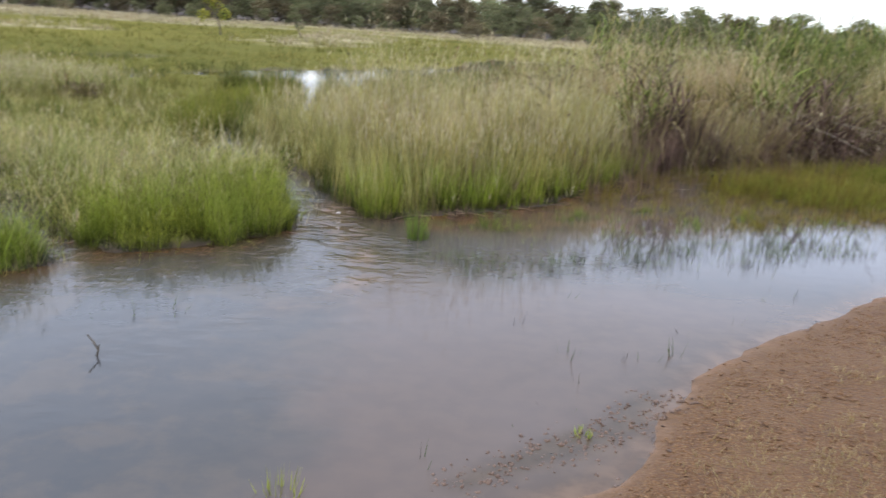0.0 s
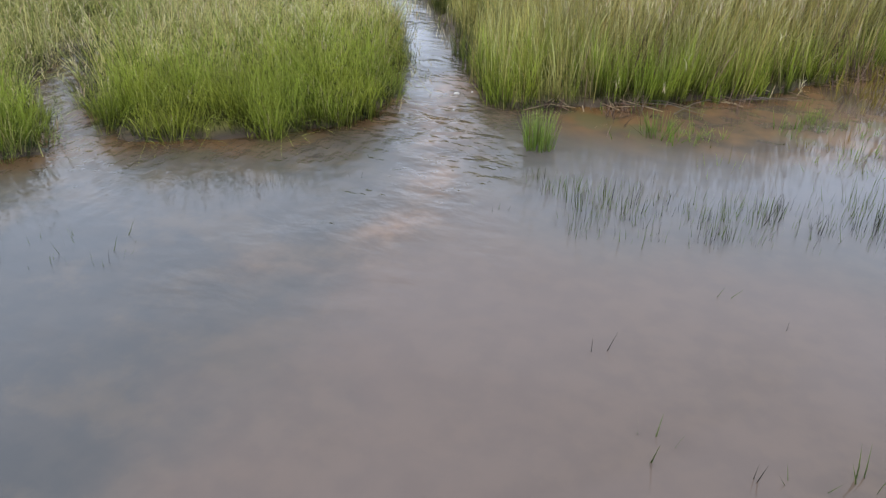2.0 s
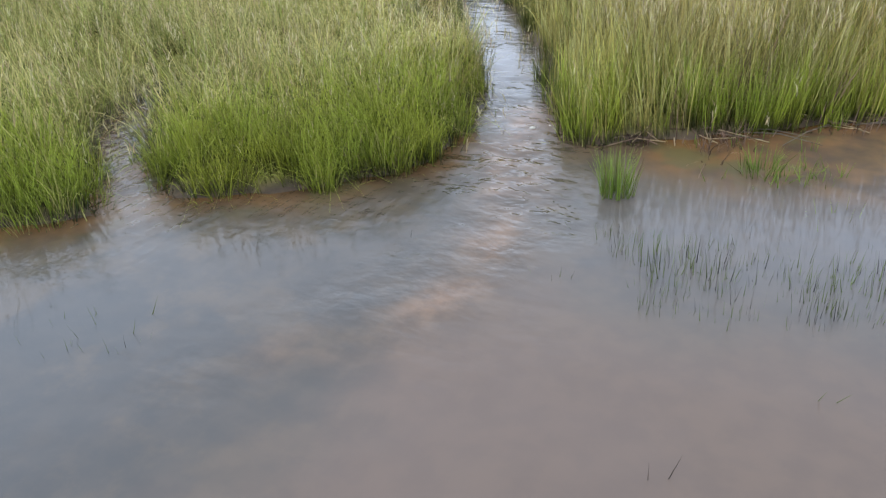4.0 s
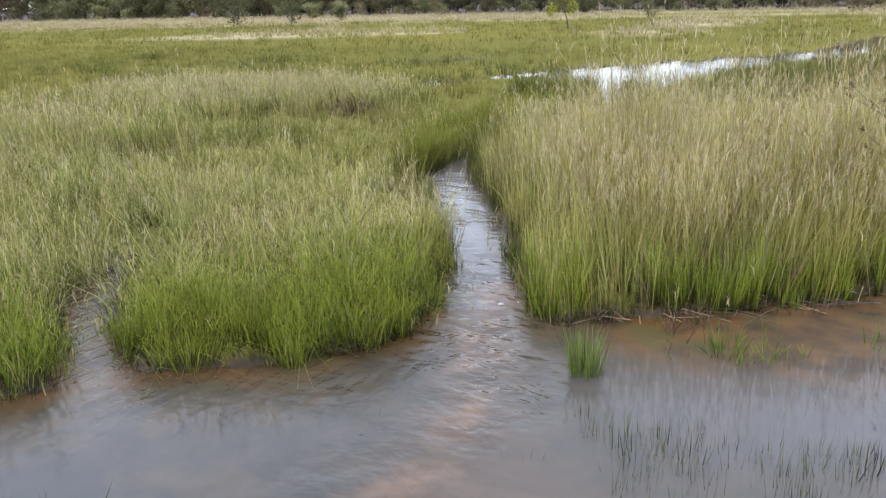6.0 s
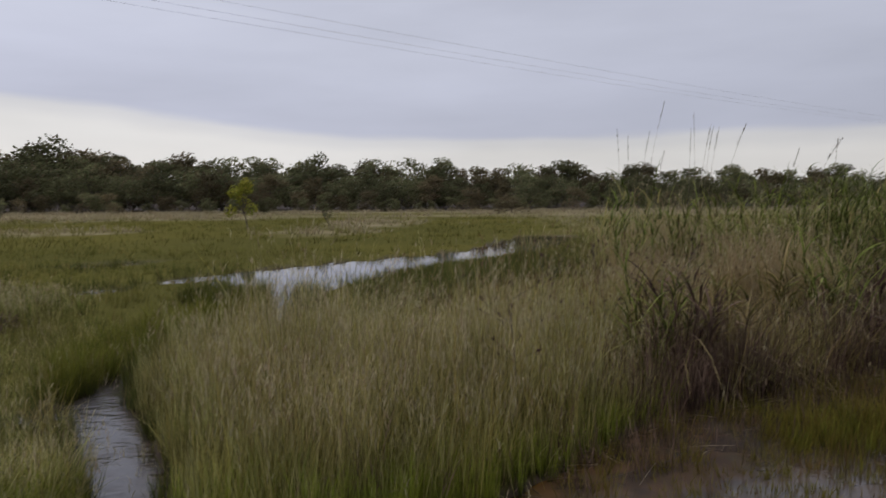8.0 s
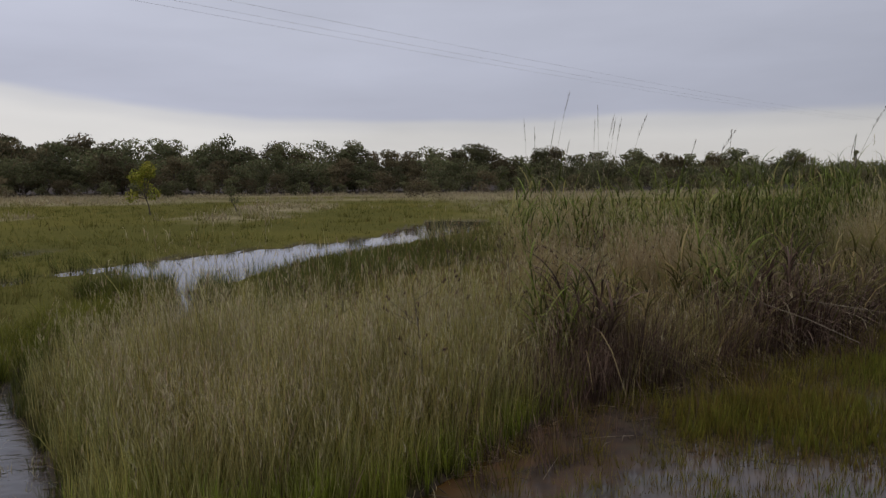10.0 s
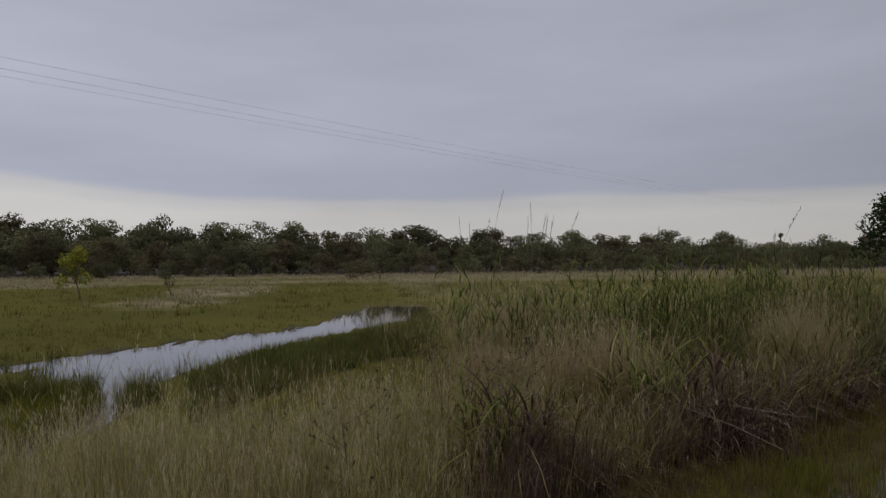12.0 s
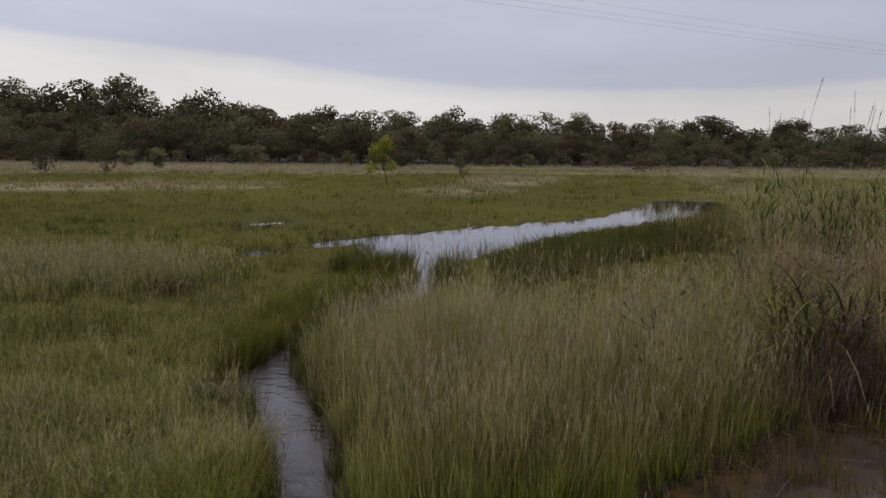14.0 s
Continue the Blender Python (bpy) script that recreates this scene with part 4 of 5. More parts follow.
def tree(name, seed, height, spread, bare, material, sprays, size, label, category="tree", lobes=12, flat=0.55, trunk=0.12):
    """A tree at the origin: trunk with limbs, and a crown of lobes."""
    rnd = np.random.default_rng(seed)
    root = new(name)
    lines, centres, radii = [], [], []
    fork = height * bare
    tw = rnd.normal(0, 0.06, 2) * height
    stem = [(0, 0, -0.1), (tw[0] * 0.3, tw[1] * 0.3, fork * 0.5), (tw[0], tw[1], fork)]
    lines.append((stem, [trunk * 1.3, trunk, trunk * 0.8]))
    for k in range(lobes):
        g = 2 * math.pi * (k / lobes + rnd.uniform(-0.1, 0.1))
        q = rnd.uniform(0.15, 1.0) if k else 0.1
        z = height * (1 - 0.20 * q * q) - spread * 0.18 - rnd.uniform(0, 1) ** 1.3 * (height - fork) * 0.72
        c = (tw[0] + math.cos(g) * spread * q * 0.75, tw[1] + math.sin(g) * spread * q * 0.75, max(z, fork * 0.85))
        mid = ((tw[0] + c[0]) / 2 + rnd.normal(0, 0.1), (tw[1] + c[1]) / 2, fork + (c[2] - fork) * 0.55)
        if k % 2 == 0 or lobes < 10:
            lines.append(([(tw[0], tw[1], fork * 0.93), mid, c], [trunk * 0.6, trunk * 0.38, trunk * 0.12]))
        centres.append(c)
        radii.append(spread * rnd.uniform(0.24, 0.46))
    tubes("trunk", lines, BARK, root, 4)
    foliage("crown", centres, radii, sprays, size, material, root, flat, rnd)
    return tagged(root, label, category)


def plant_woods():
    group = "trees of the woodland edge"
    wood = "dark green woodland tree with a spreading uneven crown"
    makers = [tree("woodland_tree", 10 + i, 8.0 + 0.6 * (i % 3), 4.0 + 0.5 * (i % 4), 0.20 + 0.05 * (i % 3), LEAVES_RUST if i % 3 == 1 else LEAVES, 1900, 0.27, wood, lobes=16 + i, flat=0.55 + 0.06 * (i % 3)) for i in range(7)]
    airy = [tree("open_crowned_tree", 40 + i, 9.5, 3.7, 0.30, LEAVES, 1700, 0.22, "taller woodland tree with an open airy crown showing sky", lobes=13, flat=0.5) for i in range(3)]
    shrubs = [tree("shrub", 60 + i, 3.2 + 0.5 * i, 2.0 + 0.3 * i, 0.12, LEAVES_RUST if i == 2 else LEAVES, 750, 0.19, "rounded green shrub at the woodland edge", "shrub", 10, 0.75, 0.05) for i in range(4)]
    rnd = random.Random(3)
    used = set()

    def place(kinds, x, y, s, grp):
        ob = rnd.choice(kinds)
        z = float(ground_height(np.array([x]), np.array([y]))[0])
        m = pose(x, y, z - 0.05, 0, 0, rnd.uniform(0, 360))
        if ob.name in used:
            ob = copy_thing(ob, m)
        else:
            used.add(ob.name)
            ob.matrix_basis = m
        ob.scale = (s * rnd.uniform(0.9, 1.15), s * rnd.uniform(0.9, 1.15), s)
        tagged(ob, group=grp)

    def crest(x):
        """The height of the skyline over the woods, falling to the right."""
        return float(np.interp(x, [-120, -85, -71, -57, -38, -10, 20, 60, 110], [12.4, 11.0, 10.4, 9.2, 8.3, 7.4, 6.5, 5.8, 5.0]))

    for row, (dy, step, k) in enumerate(((0, 3.6, 0.62), (8, 3.3, 0.85), (17, 3.1, 1.05), (27, 4.2, 0.8))):
        x = -165.0 + row
        while x < 112:
            y = 118 + dy + rnd.uniform(-3, 3) + 0.10 * max(x, 0) - 0.05 * max(-x - 40, 0)
            hh = crest(x) * k * rnd.uniform(0.80, 1.06)
            place(makers, x, y, hh / 8.0, group)
            x += step * rnd.uniform(0.7, 1.3)
    for x, top in ((-115.1, 15.3), (-118.5, 14.6), (-102.4, 15.6), (-93.5, 15.0), (-90.6, 15.4), (-71.7, 11.2), (-57.1, 10.2), (-41.5, 9.3), (-38.2, 9.1), (-20.4, 8.6), (-11.8, 8.4), (-9.4, 8.2), (8.6, 7.9), (10.4, 7.9), (20.6, 6.9), (35, 6.9), (51, 6.6), (61.7, 6.3), (-28, 8.6), (-50, 9.4)):
        place(airy, x, 131 + rnd.uniform(-2, 2), top / 9.5, "taller trees of the woodland")
    x = -160.0
    while x < 100:
        y = 110 + rnd.uniform(-4, 4) + 0.10 * max(x, 0)
        place(shrubs, x, y, rnd.uniform(0.55, 1.0) * (1.15 if x < -70 else 0.8), "shrubs of the woodland edge")
        if rnd.random() < 0.9:
            place(shrubs, x + rnd.uniform(-1, 1), y + rnd.uniform(24, 34), rnd.uniform(0.8, 1.2), "shrubs of the woodland edge")
        x += rnd.uniform(1.5, 3.0)


plant_woods()


def stand_alone():
    t = tree("yellow_sapling", 5, 3.3, 1.3, 0.34, LEAVES_YELLOW, 1500, 0.10, "young tree with bright yellow-green leaves on the open meadow", lobes=9, flat=0.8, trunk=0.05)
    t.location = (-16.3, 54.4, 0.08)
    t = tree("sapling", 8, 2.6, 1.0, 0.25, LEAVES, 700, 0.08, "thin sparse sapling with a bare stem on the meadow", lobes=8, flat=0.9, trunk=0.04)
    t.location = (-12.0, 59.6, 0.1)
    t = tree("round_tree", 21, 7.6, 4.2, 0.2, LEAVES_DARK, 5200, 0.20, "dense dark round-crowned tree standing apart", lobes=20, flat=0.75, trunk=0.2)
    t.location = (44.3, 62.0, 0.1)
    t = tree("lone_tree", 33, 5.3, 0.6, 0.80, LEAVES, 130, 0.16, "slim lone tree with a small tuft of leaves", lobes=6, flat=0.6, trunk=0.09)
    t.location = (55.2, 101.0, 0.3)
    for i, (x, y, h, s, mat, lab) in enumerate(((-61.5, 88, 2.2, 1.2, LEAVES, "small green bush in dry grass"), (-55.5, 86, 1.7, 1.0, LEAVES, "small green bush in dry grass"),
                                               (-30, 100, 2.2, 1.5, LEAVES, "small green bush in dry grass"), (1.5, 92, 2.2, 2.6, LEAVES_BROWN, "low brown leafless-looking thicket"),
                                               (-50, 62, 4.7, 2.3, LEAVES, "broad olive-green bush with a dark stem in dry grass"), (-46, 64, 3.8, 2.2, LEAVES, "broad olive-green bush with a dark stem in dry grass"), (-54, 66, 4.0, 2.4, LEAVES, "broad olive-green bush with a dark stem in dry grass"), (-52, 101, 2.4, 1.4, LEAVES, "small green bush in dry grass"))):
        b = tree("bush", 80 + i, h, s, 0.1, mat, 1100, 0.13, lab, "shrub", 9, 0.8, 0.04)
        b.location = (x, y, float(ground_height(np.array([float(x)]), np.array([float(y)]))[0]) - 0.03)


stand_alone()


# ---- tall grasses on the right ----
def tussock(x, y, radius, height, n, dead_n, label, leaf=None, crown=0, length=0.6):
    """A stand of cane-like grass: culms with arching leaves at their nodes, over a skirt of dead leaves; crown: long broad leaves at its top."""
    root = new("tussock")
    z = float(ground_height(np.array([x]), np.array([y]))[0])
    root.location = (x, y, z)

    def spots(count, wide):
        a, r = rng.uniform(0, 2 * np.pi, count), radius * wide * np.sqrt(rng.uniform(0, 1, count))
        return np.stack([r * np.cos(a), r * np.sin(a), np.full(count, -0.02)], 1), a

    if n:
        culms = max(4, n // 13)
        feet, a = spots(culms, 0.75)
        tall = height * rng.uniform(0.55, 1.0, culms)
        stems = blades(feet, tall, np.full(culms, 0.014), np.abs(rng.normal(0.12, 0.08, culms)), 3, a)
        k = np.repeat(np.arange(culms), 7)
        m = len(k)
        up = rng.uniform(0.25, 0.97, m)
        foot = feet[k].copy()
        foot[:, 2] += tall[k] * up
        foot[:, 0] += np.cos(a[k]) * 0.12 * tall[k] * up ** 2
        foot[:, 1] += np.sin(a[k]) * 0.12 * tall[k] * up ** 2
        long = np.clip(0.24 * height, 0.25, 0.48) * rng.uniform(0.6, 1.35, m)
        arch = blades(foot, long, 0.026 * rng.uniform(0.5, 1.3, m), rng.uniform(0.25, 0.95, m), 5, rng.uniform(0, 2 * np.pi, m), 1.9)
        k = max(24, n // 2)
        low, b = spots(k, 0.8)
        fan = blades(low, min(height, 1.6) * rng.uniform(0.6, 1.2, k), 0.019 * rng.uniform(0.6, 1.3, k), rng.uniform(0.35, 1.25, k), 6, b + rng.normal(0, 0.5, k), 2.6)
        v, f, uv = joined([stems, arch, fan])
        if crown:
            stalks = max(5, crown // 6)
            foot, b = spots(stalks, 1.25)
            tip = height * rng.uniform(0.6, 1.0, stalks)
            lean = np.abs(rng.normal(0.14, 0.08, stalks))
            long_stems = blades(foot, tip, np.full(stalks, 0.013), lean, 3, b)
            k = rng.integers(0, stalks, crown)
            up = rng.uniform(0.5, 0.98, crown)
            foot = foot[k].copy()
            foot[:, 0] += np.cos(b[k]) * lean[k] * tip[k] * up ** 2
            foot[:, 1] += np.sin(b[k]) * lean[k] * tip[k] * up ** 2
            foot[:, 2] += tip[k] * up
            top = blades(foot, length * rng.uniform(0.45, 1.2, crown), 0.027 * rng.uniform(0.6, 1.3, crown), np.clip(rng.normal(0.95, 0.35, crown), 0.2, 1.5), 7, rng.uniform(0, 2 * np.pi, crown), 1.7)
            v, f, uv = joined([(v, f, uv, None), top, long_stems])
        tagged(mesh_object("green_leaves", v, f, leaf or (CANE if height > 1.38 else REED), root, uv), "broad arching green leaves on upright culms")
    if dead_n:
        feet, a = spots(dead_n, 0.8)
        feet[:, 2] += rng.uniform(0, 0.55, dead_n) ** 1.5 * height
        v, f, uv, _ = blades(feet, 0.42 * height * rng.uniform(0.4, 1.2, dead_n), 0.018 * rng.uniform(0.5, 1.3, dead_n), rng.uniform(0.3, 1.55, dead_n), 5, a + rng.normal(0, 1.1, dead_n), 1.7)
        v[:, 2] = np.maximum(v[:, 2], 0.01)
        k = max(8, dead_n // 7)
        feet, a = spots(k, 0.85)
        feet[:, 2] += rng.uniform(0.1, 0.5, k) * height
        strands = blades(feet, 0.46 * height * rng.uniform(0.4, 1.15, k), 0.017 * rng.uniform(0.6, 1.2, k), rng.uniform(0.6, 1.5, k), 6, a + rng.normal(0, 0.6, k), 2.2)
        strands[0][:, 2] = np.maximum(strands[0][:, 2], 0.02)
        tagged(mesh_object("tan_foliage", strands[0], strands[1], TAN, root, strands[2]), "arching pale tan dry strands", kind="stuff")
        tagged(mesh_object("dead_leaves", v, f, DEAD, root, uv), "tangled drooping purple-brown dead leaves")
    return tagged(root, label, "grass tussock", "tussocks of the right bank")


def tall_grasses():
    dead = "large tussock of drooping purple-brown dead grass with green tips"
    green = "tall green tussock of broad arching leaves"
    tussock(2.55, 11.1, 0.48, 1.3, 130, 420, dead)
    tussock(3.0, 11.6, 0.5, 1.05, 40, 240, dead)
    tussock(5.25, 12.8, 0.9, 1.3, 130, 1500, dead)
    tussock(6.3, 13.5, 0.8, 1.3, 220, 420, dead)
    tussock(4.55, 13.1, 0.35, 1.35, 60, 40, dead)
    tussock(7.3, 14.3, 0.9, 1.35, 200, 420, dead)
    tussock(8.4, 15.0, 0.7, 1.4, 110, 700, dead)
    tussock(9.8, 16.8, 1.2, 1.7, 200, 700, dead)
    tussock(-6.6, 14.0, 0.5, 0.55, 30, 160, "small dark tussock of dead and green blades")
    for x, y, r, h, n, k in ((3.1, 17.5, 0.34, 2.2, 110, 110), (3.8, 18.0, 0.5, 1.85, 120, 80), (4.3, 17.6, 0.42, 1.95, 130, 110), (4.9, 17.3, 0.45, 2.05, 130, 110), (5.6, 17.5, 0.45, 2.2, 160, 120),
                             (6.1, 17.1, 0.4, 1.9, 120, 90), (6.6, 17.5, 0.4, 2.3, 150, 120), (7.2, 17.6, 0.42, 2.15, 140, 110), (7.9, 17.4, 0.5, 2.15, 150, 110), (8.6, 17.6, 0.5, 2.3, 150, 120)):
        tussock(x, y, r, h + 0.08, n // 2, 30, green, SPRAY, k + 40, 0.5)
    tuft = "tuft of arching green leaves in dry grass"
    tussock(2.28, 10.8, 0.2, 1.3, 40, 8, tuft, SPRAY, 50, 0.5)
    tussock(2.6, 10.8, 0.3, 1.22, 14, 0, "tuft of arching brown leaves in dry grass", DEAD, 70, 0.6)
    tussock(3.2, 11.7, 0.3, 1.0, 30, 60, tuft, REED, 40, 0.5)
    tussock(4.1, 12.5, 0.3, 1.2, 30, 40, tuft, REED, 60, 0.55)
    tussock(4.65, 12.5, 0.35, 1.35, 30, 60, tuft, SPRAY, 70, 0.6)
    tussock(5.3, 12.6, 0.4, 1.15, 14, 0, "tuft of arching brown leaves in dry grass", DEAD, 70, 0.6)
    rnd = random.Random(11)
    for i in range(64):
        x = rnd.uniform(3.6, 18)
        y = rnd.uniform(15.4, 24) + 0.2 * max(0, x - 6)
        if min(math.hypot(x - px, y - py) for px, py in ((4.3, 13.9), (4.3, 19.8), (4.4, 18.6), (8.5, 16.2))) < 1.5:
            continue
        if rnd.random() < 0.36:
            h = 1.9 + 0.45 * float(smooth(np.array(x), 6.5, 10.5)) + rnd.uniform(-0.25, 0.2)
            tussock(x, y, rnd.uniform(0.6, 1.2), h, 170 + 40 * (i % 3), 60, green)
        else:
            tussock(x, y, rnd.uniform(0.8, 1.5), rnd.uniform(0.95, 1.5), 90, 220 + 90 * (i % 3), "low tangled tussock of brown and green leaves")
    # the high green brake behind the dead tussocks
    for i in range(30):
        y = rnd.uniform(15.5, 21.5)
        x = 1.2 + (y - 3.0) * rnd.uniform(0.34, 0.66)
        if min(math.hypot(x - px, y - py) for px, py in ((4.3, 13.9), (8.5, 16.2))) < 1.1:
            continue
        h = float(np.interp(x, [5, 7, 9, 12], [1.75, 2.0, 2.35, 2.4])) + rnd.uniform(-0.2, 0.2)
        tussock(x, y, rnd.uniform(0.7, 1.1), h, 230, 50, green)
    p = scatter(3200, 1.9, 7.5, 10.2, 15.5, lambda x, y: dry_stand(x, y) * clear_of_straw(x, y) * smooth(x, 1.9, 2.5) * smooth(np.hypot((x - 2.5) / 0.5, (y - 10.6) / 0.6), 0.5, 1.1) * smooth(front_depth(x, y), 0.05, 0.4) * np.clip(0.7 + 0.7 * waves(x, y, 0.5, 4.7), 0.1, 1))
    bed("bent_grass", "soft bent olive and straw grass before the tussocks", p, lambda x, y: 0.74 + 0.16 * waves(x, y, 0.6, 2.0), 0.008, 0.5, RUSSET, 4, each=10, radius=0.11, droop=0.3, plume=0.15, plume_material=SEED, lean=0.16)
    p = scatter(6500, 1.0, 20, 12.5, 30, lambda x, y: smooth(-wet(x, y), 0.0, 0.4) * clear_of_straw(x, y) * (near_side(x, y) < -2) * smooth(x + 0.25 * (y - 14), 3.2, 6.5) * np.clip(1.3 - (y - 13) / 22, 0.4, 1) * seen_from_path(x, y) * np.clip(0.75 + 0.6 * waves(x, y, 0.9, 0.7), 0.1, 1))
    bed("rank_grass", "rank green and straw grass between the tussocks", p, lambda x, y: 0.48 + 0.30 * smooth(x, 8, 11) + 0.45 * smooth(y, 17, 21) + 0.20 * waves(x, y, 0.8, 2.0), 0.011, 0.5, REED, 3, each=9, radius=0.12, droop=0.25, plume=0.08, plume_material=SEED)
    p = scatter(5200, 1.5, 40, 24, 46, lambda x, y: (wet(x, y) < -0.5) * smooth(x - 0.12 * (y - 24), 1.5, 5) * seen_from_path(x, y) * np.clip(0.6 + 0.7 * waves(x, y, 2.2, 5.0), 0.05, 1))
    bed("tawny_grass", "tawny waist-high grass behind the tussocks", p, lambda x, y: 0.75 + 0.15 * waves(x, y, 1.8, 2.0), 0.03, 0.4, MIXED, 2, each=8, radius=0.25)


tall_grasses()


def stalk(x, y, height, lean, heading):
    """A flowering stalk: thin stem with a few narrow leaves and a seed head."""
    root = new("grass_stalk")
    z = float(ground_height(np.array([x]), np.array([y]))[0])
    root.location = (x, y, z - 0.02)
    dx, dy = math.cos(heading) * lean, math.sin(heading) * lean
    at = lambda s: (dx * s ** 2.4, dy * s ** 2.4, height * (s - 0.25 * lean / height * s ** 3))
    tubes("stem", [([at(k / 8) for k in range(9)], [0.0045 - 0.0032 * k / 8 for k in range(9)])], STICK, root, 4)
    n = 36
    s = rng.uniform(0.86, 1.0, n)
    roots = np.array([at(v) for v in s])
    v, f, uv, _ = blades(roots, rng.uniform(0.03, 0.09, n), np.full(n, 0.007), rng.uniform(0.1, 0.4, n), 2)
    mesh_object("seed_head", v, f, DEAD, root, uv)
    return tagged(root, "tall thin grass stalk with a narrow brown seed head", "grass stalk", "flowering stalks above the tussocks")


for tx, tz, bx, far in ((3.02, 3.25, 3.12, 18.8), (3.24, 3.10, 3.27, 18.9), (3.62, 3.26, 3.36, 18.7), (3.92, 3.88, 3.50, 18.8), (3.88, 2.88, 3.62, 18.6), (4.42, 3.22, 4.37, 18.8), (4.49, 3.51, 4.54, 18.9),
                        (4.78, 3.38, 4.46, 18.7), (4.83, 3.29, 4.60, 18.8), (4.97, 3.32, 4.70, 18.9), (5.45, 3.48, 4.88, 18.8), (6.37, 2.92, 6.0, 18.6), (6.35, 3.08, 5.55, 16.6), (7.18, 3.01, 7.05, 18.9),
                        (9.74, 3.54, 8.9, 18.0), (9.3, 2.9, 9.0, 18.2)):
    stalk(bx, far, tz, abs(tx - bx), 0.0 if tx > bx else math.pi)


def weed(x, y, height, seed):
    """A dead branching weed: stem, side twigs, small dark seed heads."""
    rnd = random.Random(seed)
    root = new("dry_weed")
    root.location = (x, y, float(ground_height(np.array([x]), np.array([y]))[0]) - 0.02)
    lean = (rnd.uniform(-0.15, 0.15), rnd.uniform(-0.15, 0.15))
    at = lambda s: (lean[0] * s * s, lean[1] * s * s, height * s)
    tubes("stem", [([at(k / 6) for k in range(7)], [0.005 - 0.0035 * k / 6 for k in range(7)])], TWIG, root, 4)
    for k in range(11):
        s = rnd.uniform(0.45, 0.98)
        g, ln = rnd.uniform(0, 6.28), height * rnd.uniform(0.10, 0.24)
        a = Vector(at(s))
        m = a + Vector((math.cos(g) * ln * 0.6, math.sin(g) * ln * 0.6, ln * 0.35))
        e = a + Vector((math.cos(g) * ln, math.sin(g) * ln, ln * rnd.uniform(0.4, 0.9)))
        twig_part = tubes("twig", [([tuple(a), tuple(m), tuple(e)], [0.0028, 0.0022, 0.0014])], TWIG, root, 3)
        tips = np.repeat(np.array([tuple(a + (e - a) * q) for q in (0.9, 0.95, 1.0)]), 4, 0) + rng.normal(0, 0.004, (12, 3))
        v, f, uv, _ = blades(tips, rng.uniform(0.012, 0.03, 12), np.full(12, 0.012), rng.uniform(0.1, 0.6, 12), 2)
        mesh_object("seed_head", v, f, DEAD, twig_part, uv)
    return tagged(root, "dead branching brown weed standing in dry grass", "weed", "dead weeds in the dry grass")


for k, (px, py, ph) in enumerate(((1.2, 10.3, 1.35), (1.9, 11.2, 1.3), (2.3, 11.0, 1.2), (2.0, 12.0, 1.35), (0.6, 11.4, 1.2), (1.5, 12.6, 1.25), (2.6, 11.8, 1.25), (3.1, 13.0, 1.4), (1.0, 9.2, 1.25), (-0.4, 12.3, 1.05), (3.9, 13.6, 1.3),
                                 (0.2, 10.4, 1.15), (2.9, 12.2, 1.2), (-1.5, 11.9, 1.0), (4.4, 14.2, 1.35))):
    weed(px, py, ph, 300 + k)


# ---- small growth in the water ----
def spikes(name, x, y, n, radius, height, label, bend=0.10, material=SPIKE, width=0.010, category="water plant", group="shoots standing in the water"):
    """A plant standing in water: few shoots as parts, or one dense foliage."""
    root = new(name)
    root.location = (x, y, min(0.0, float(ground_height(np.array([x]), np.array([y]))[0])) - 0.01)
    depth = -root.location.z
    dense = n > 12
    for k in range(1 if dense else n):
        c = n if dense else 1
        r, a = radius * np.sqrt(rng.uniform(0, 1, c)), rng.uniform(0, 2 * np.pi, c)
        roots = np.stack([r * np.cos(a), r * np.sin(a), np.zeros(c)], 1)
        v, f, uv, _ = blades(roots, depth + height * rng.uniform(0.6, 1.1, c), np.full(c, width) * rng.uniform(0.7, 1.3, c), np.abs(rng.normal(bend, 0.1, c)), 3, a + rng.normal(0, 0.4, c))
        mesh_object("foliage" if dense else "shoot", v, f, material, root, uv)
    return tagged(root, label, category, group)


for wx, wy, wn, wr, wh in ((-0.30, 5.66, 5, 0.03, 0.07), (0.38, 4.72, 2, 0.01, 0.15), (0.72, 5.35, 2, 0.02, 0.17), (0.63, 4.30, 5, 0.05, 0.16), (0.925, 4.33, 2, 0.015, 0.13), (1.236, 4.41, 4, 0.03, 0.17),
                           (1.07, 4.36, 3, 0.03, 0.13), (-1.68, 4.57, 12, 0.12, 0.13), (-1.85, 4.42, 8, 0.12, 0.09), (-1.05, 5.73, 2, 0.01, 0.09), (-0.10, 3.15, 3, 0.02, 0.13), (0.32, 3.45, 2, 0.01, 0.06),
                           (0.50, 3.65, 2, 0.01, 0.06), (1.75, 5.0, 2, 0.01, 0.14), (2.4, 5.7, 2, 0.01, 0.12), (2.1, 5.5, 2, 0.01, 0.1), (0.66, 4.02, 2, 0.01, 0.14), (1.0, 5.1, 2, 0.01, 0.09), (1.4, 4.75, 2, 0.01, 0.07)):
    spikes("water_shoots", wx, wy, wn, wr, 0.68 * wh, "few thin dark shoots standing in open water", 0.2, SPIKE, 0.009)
spikes("green_tuft", -0.59, 2.86, 40, 0.05, 0.09, "small fresh green tuft in the shallow water", material=LIME)
spikes("green_tuft", 0.60, 3.45, 22, 0.035, 0.04, "small fresh green tuft in the shallow water", material=LIME)
spikes("sedge_tuft", -0.31, 6.52, 170, 0.075, 0.25, "upright green sedge tuft standing in the water", 0.10, TUFT, 0.005)
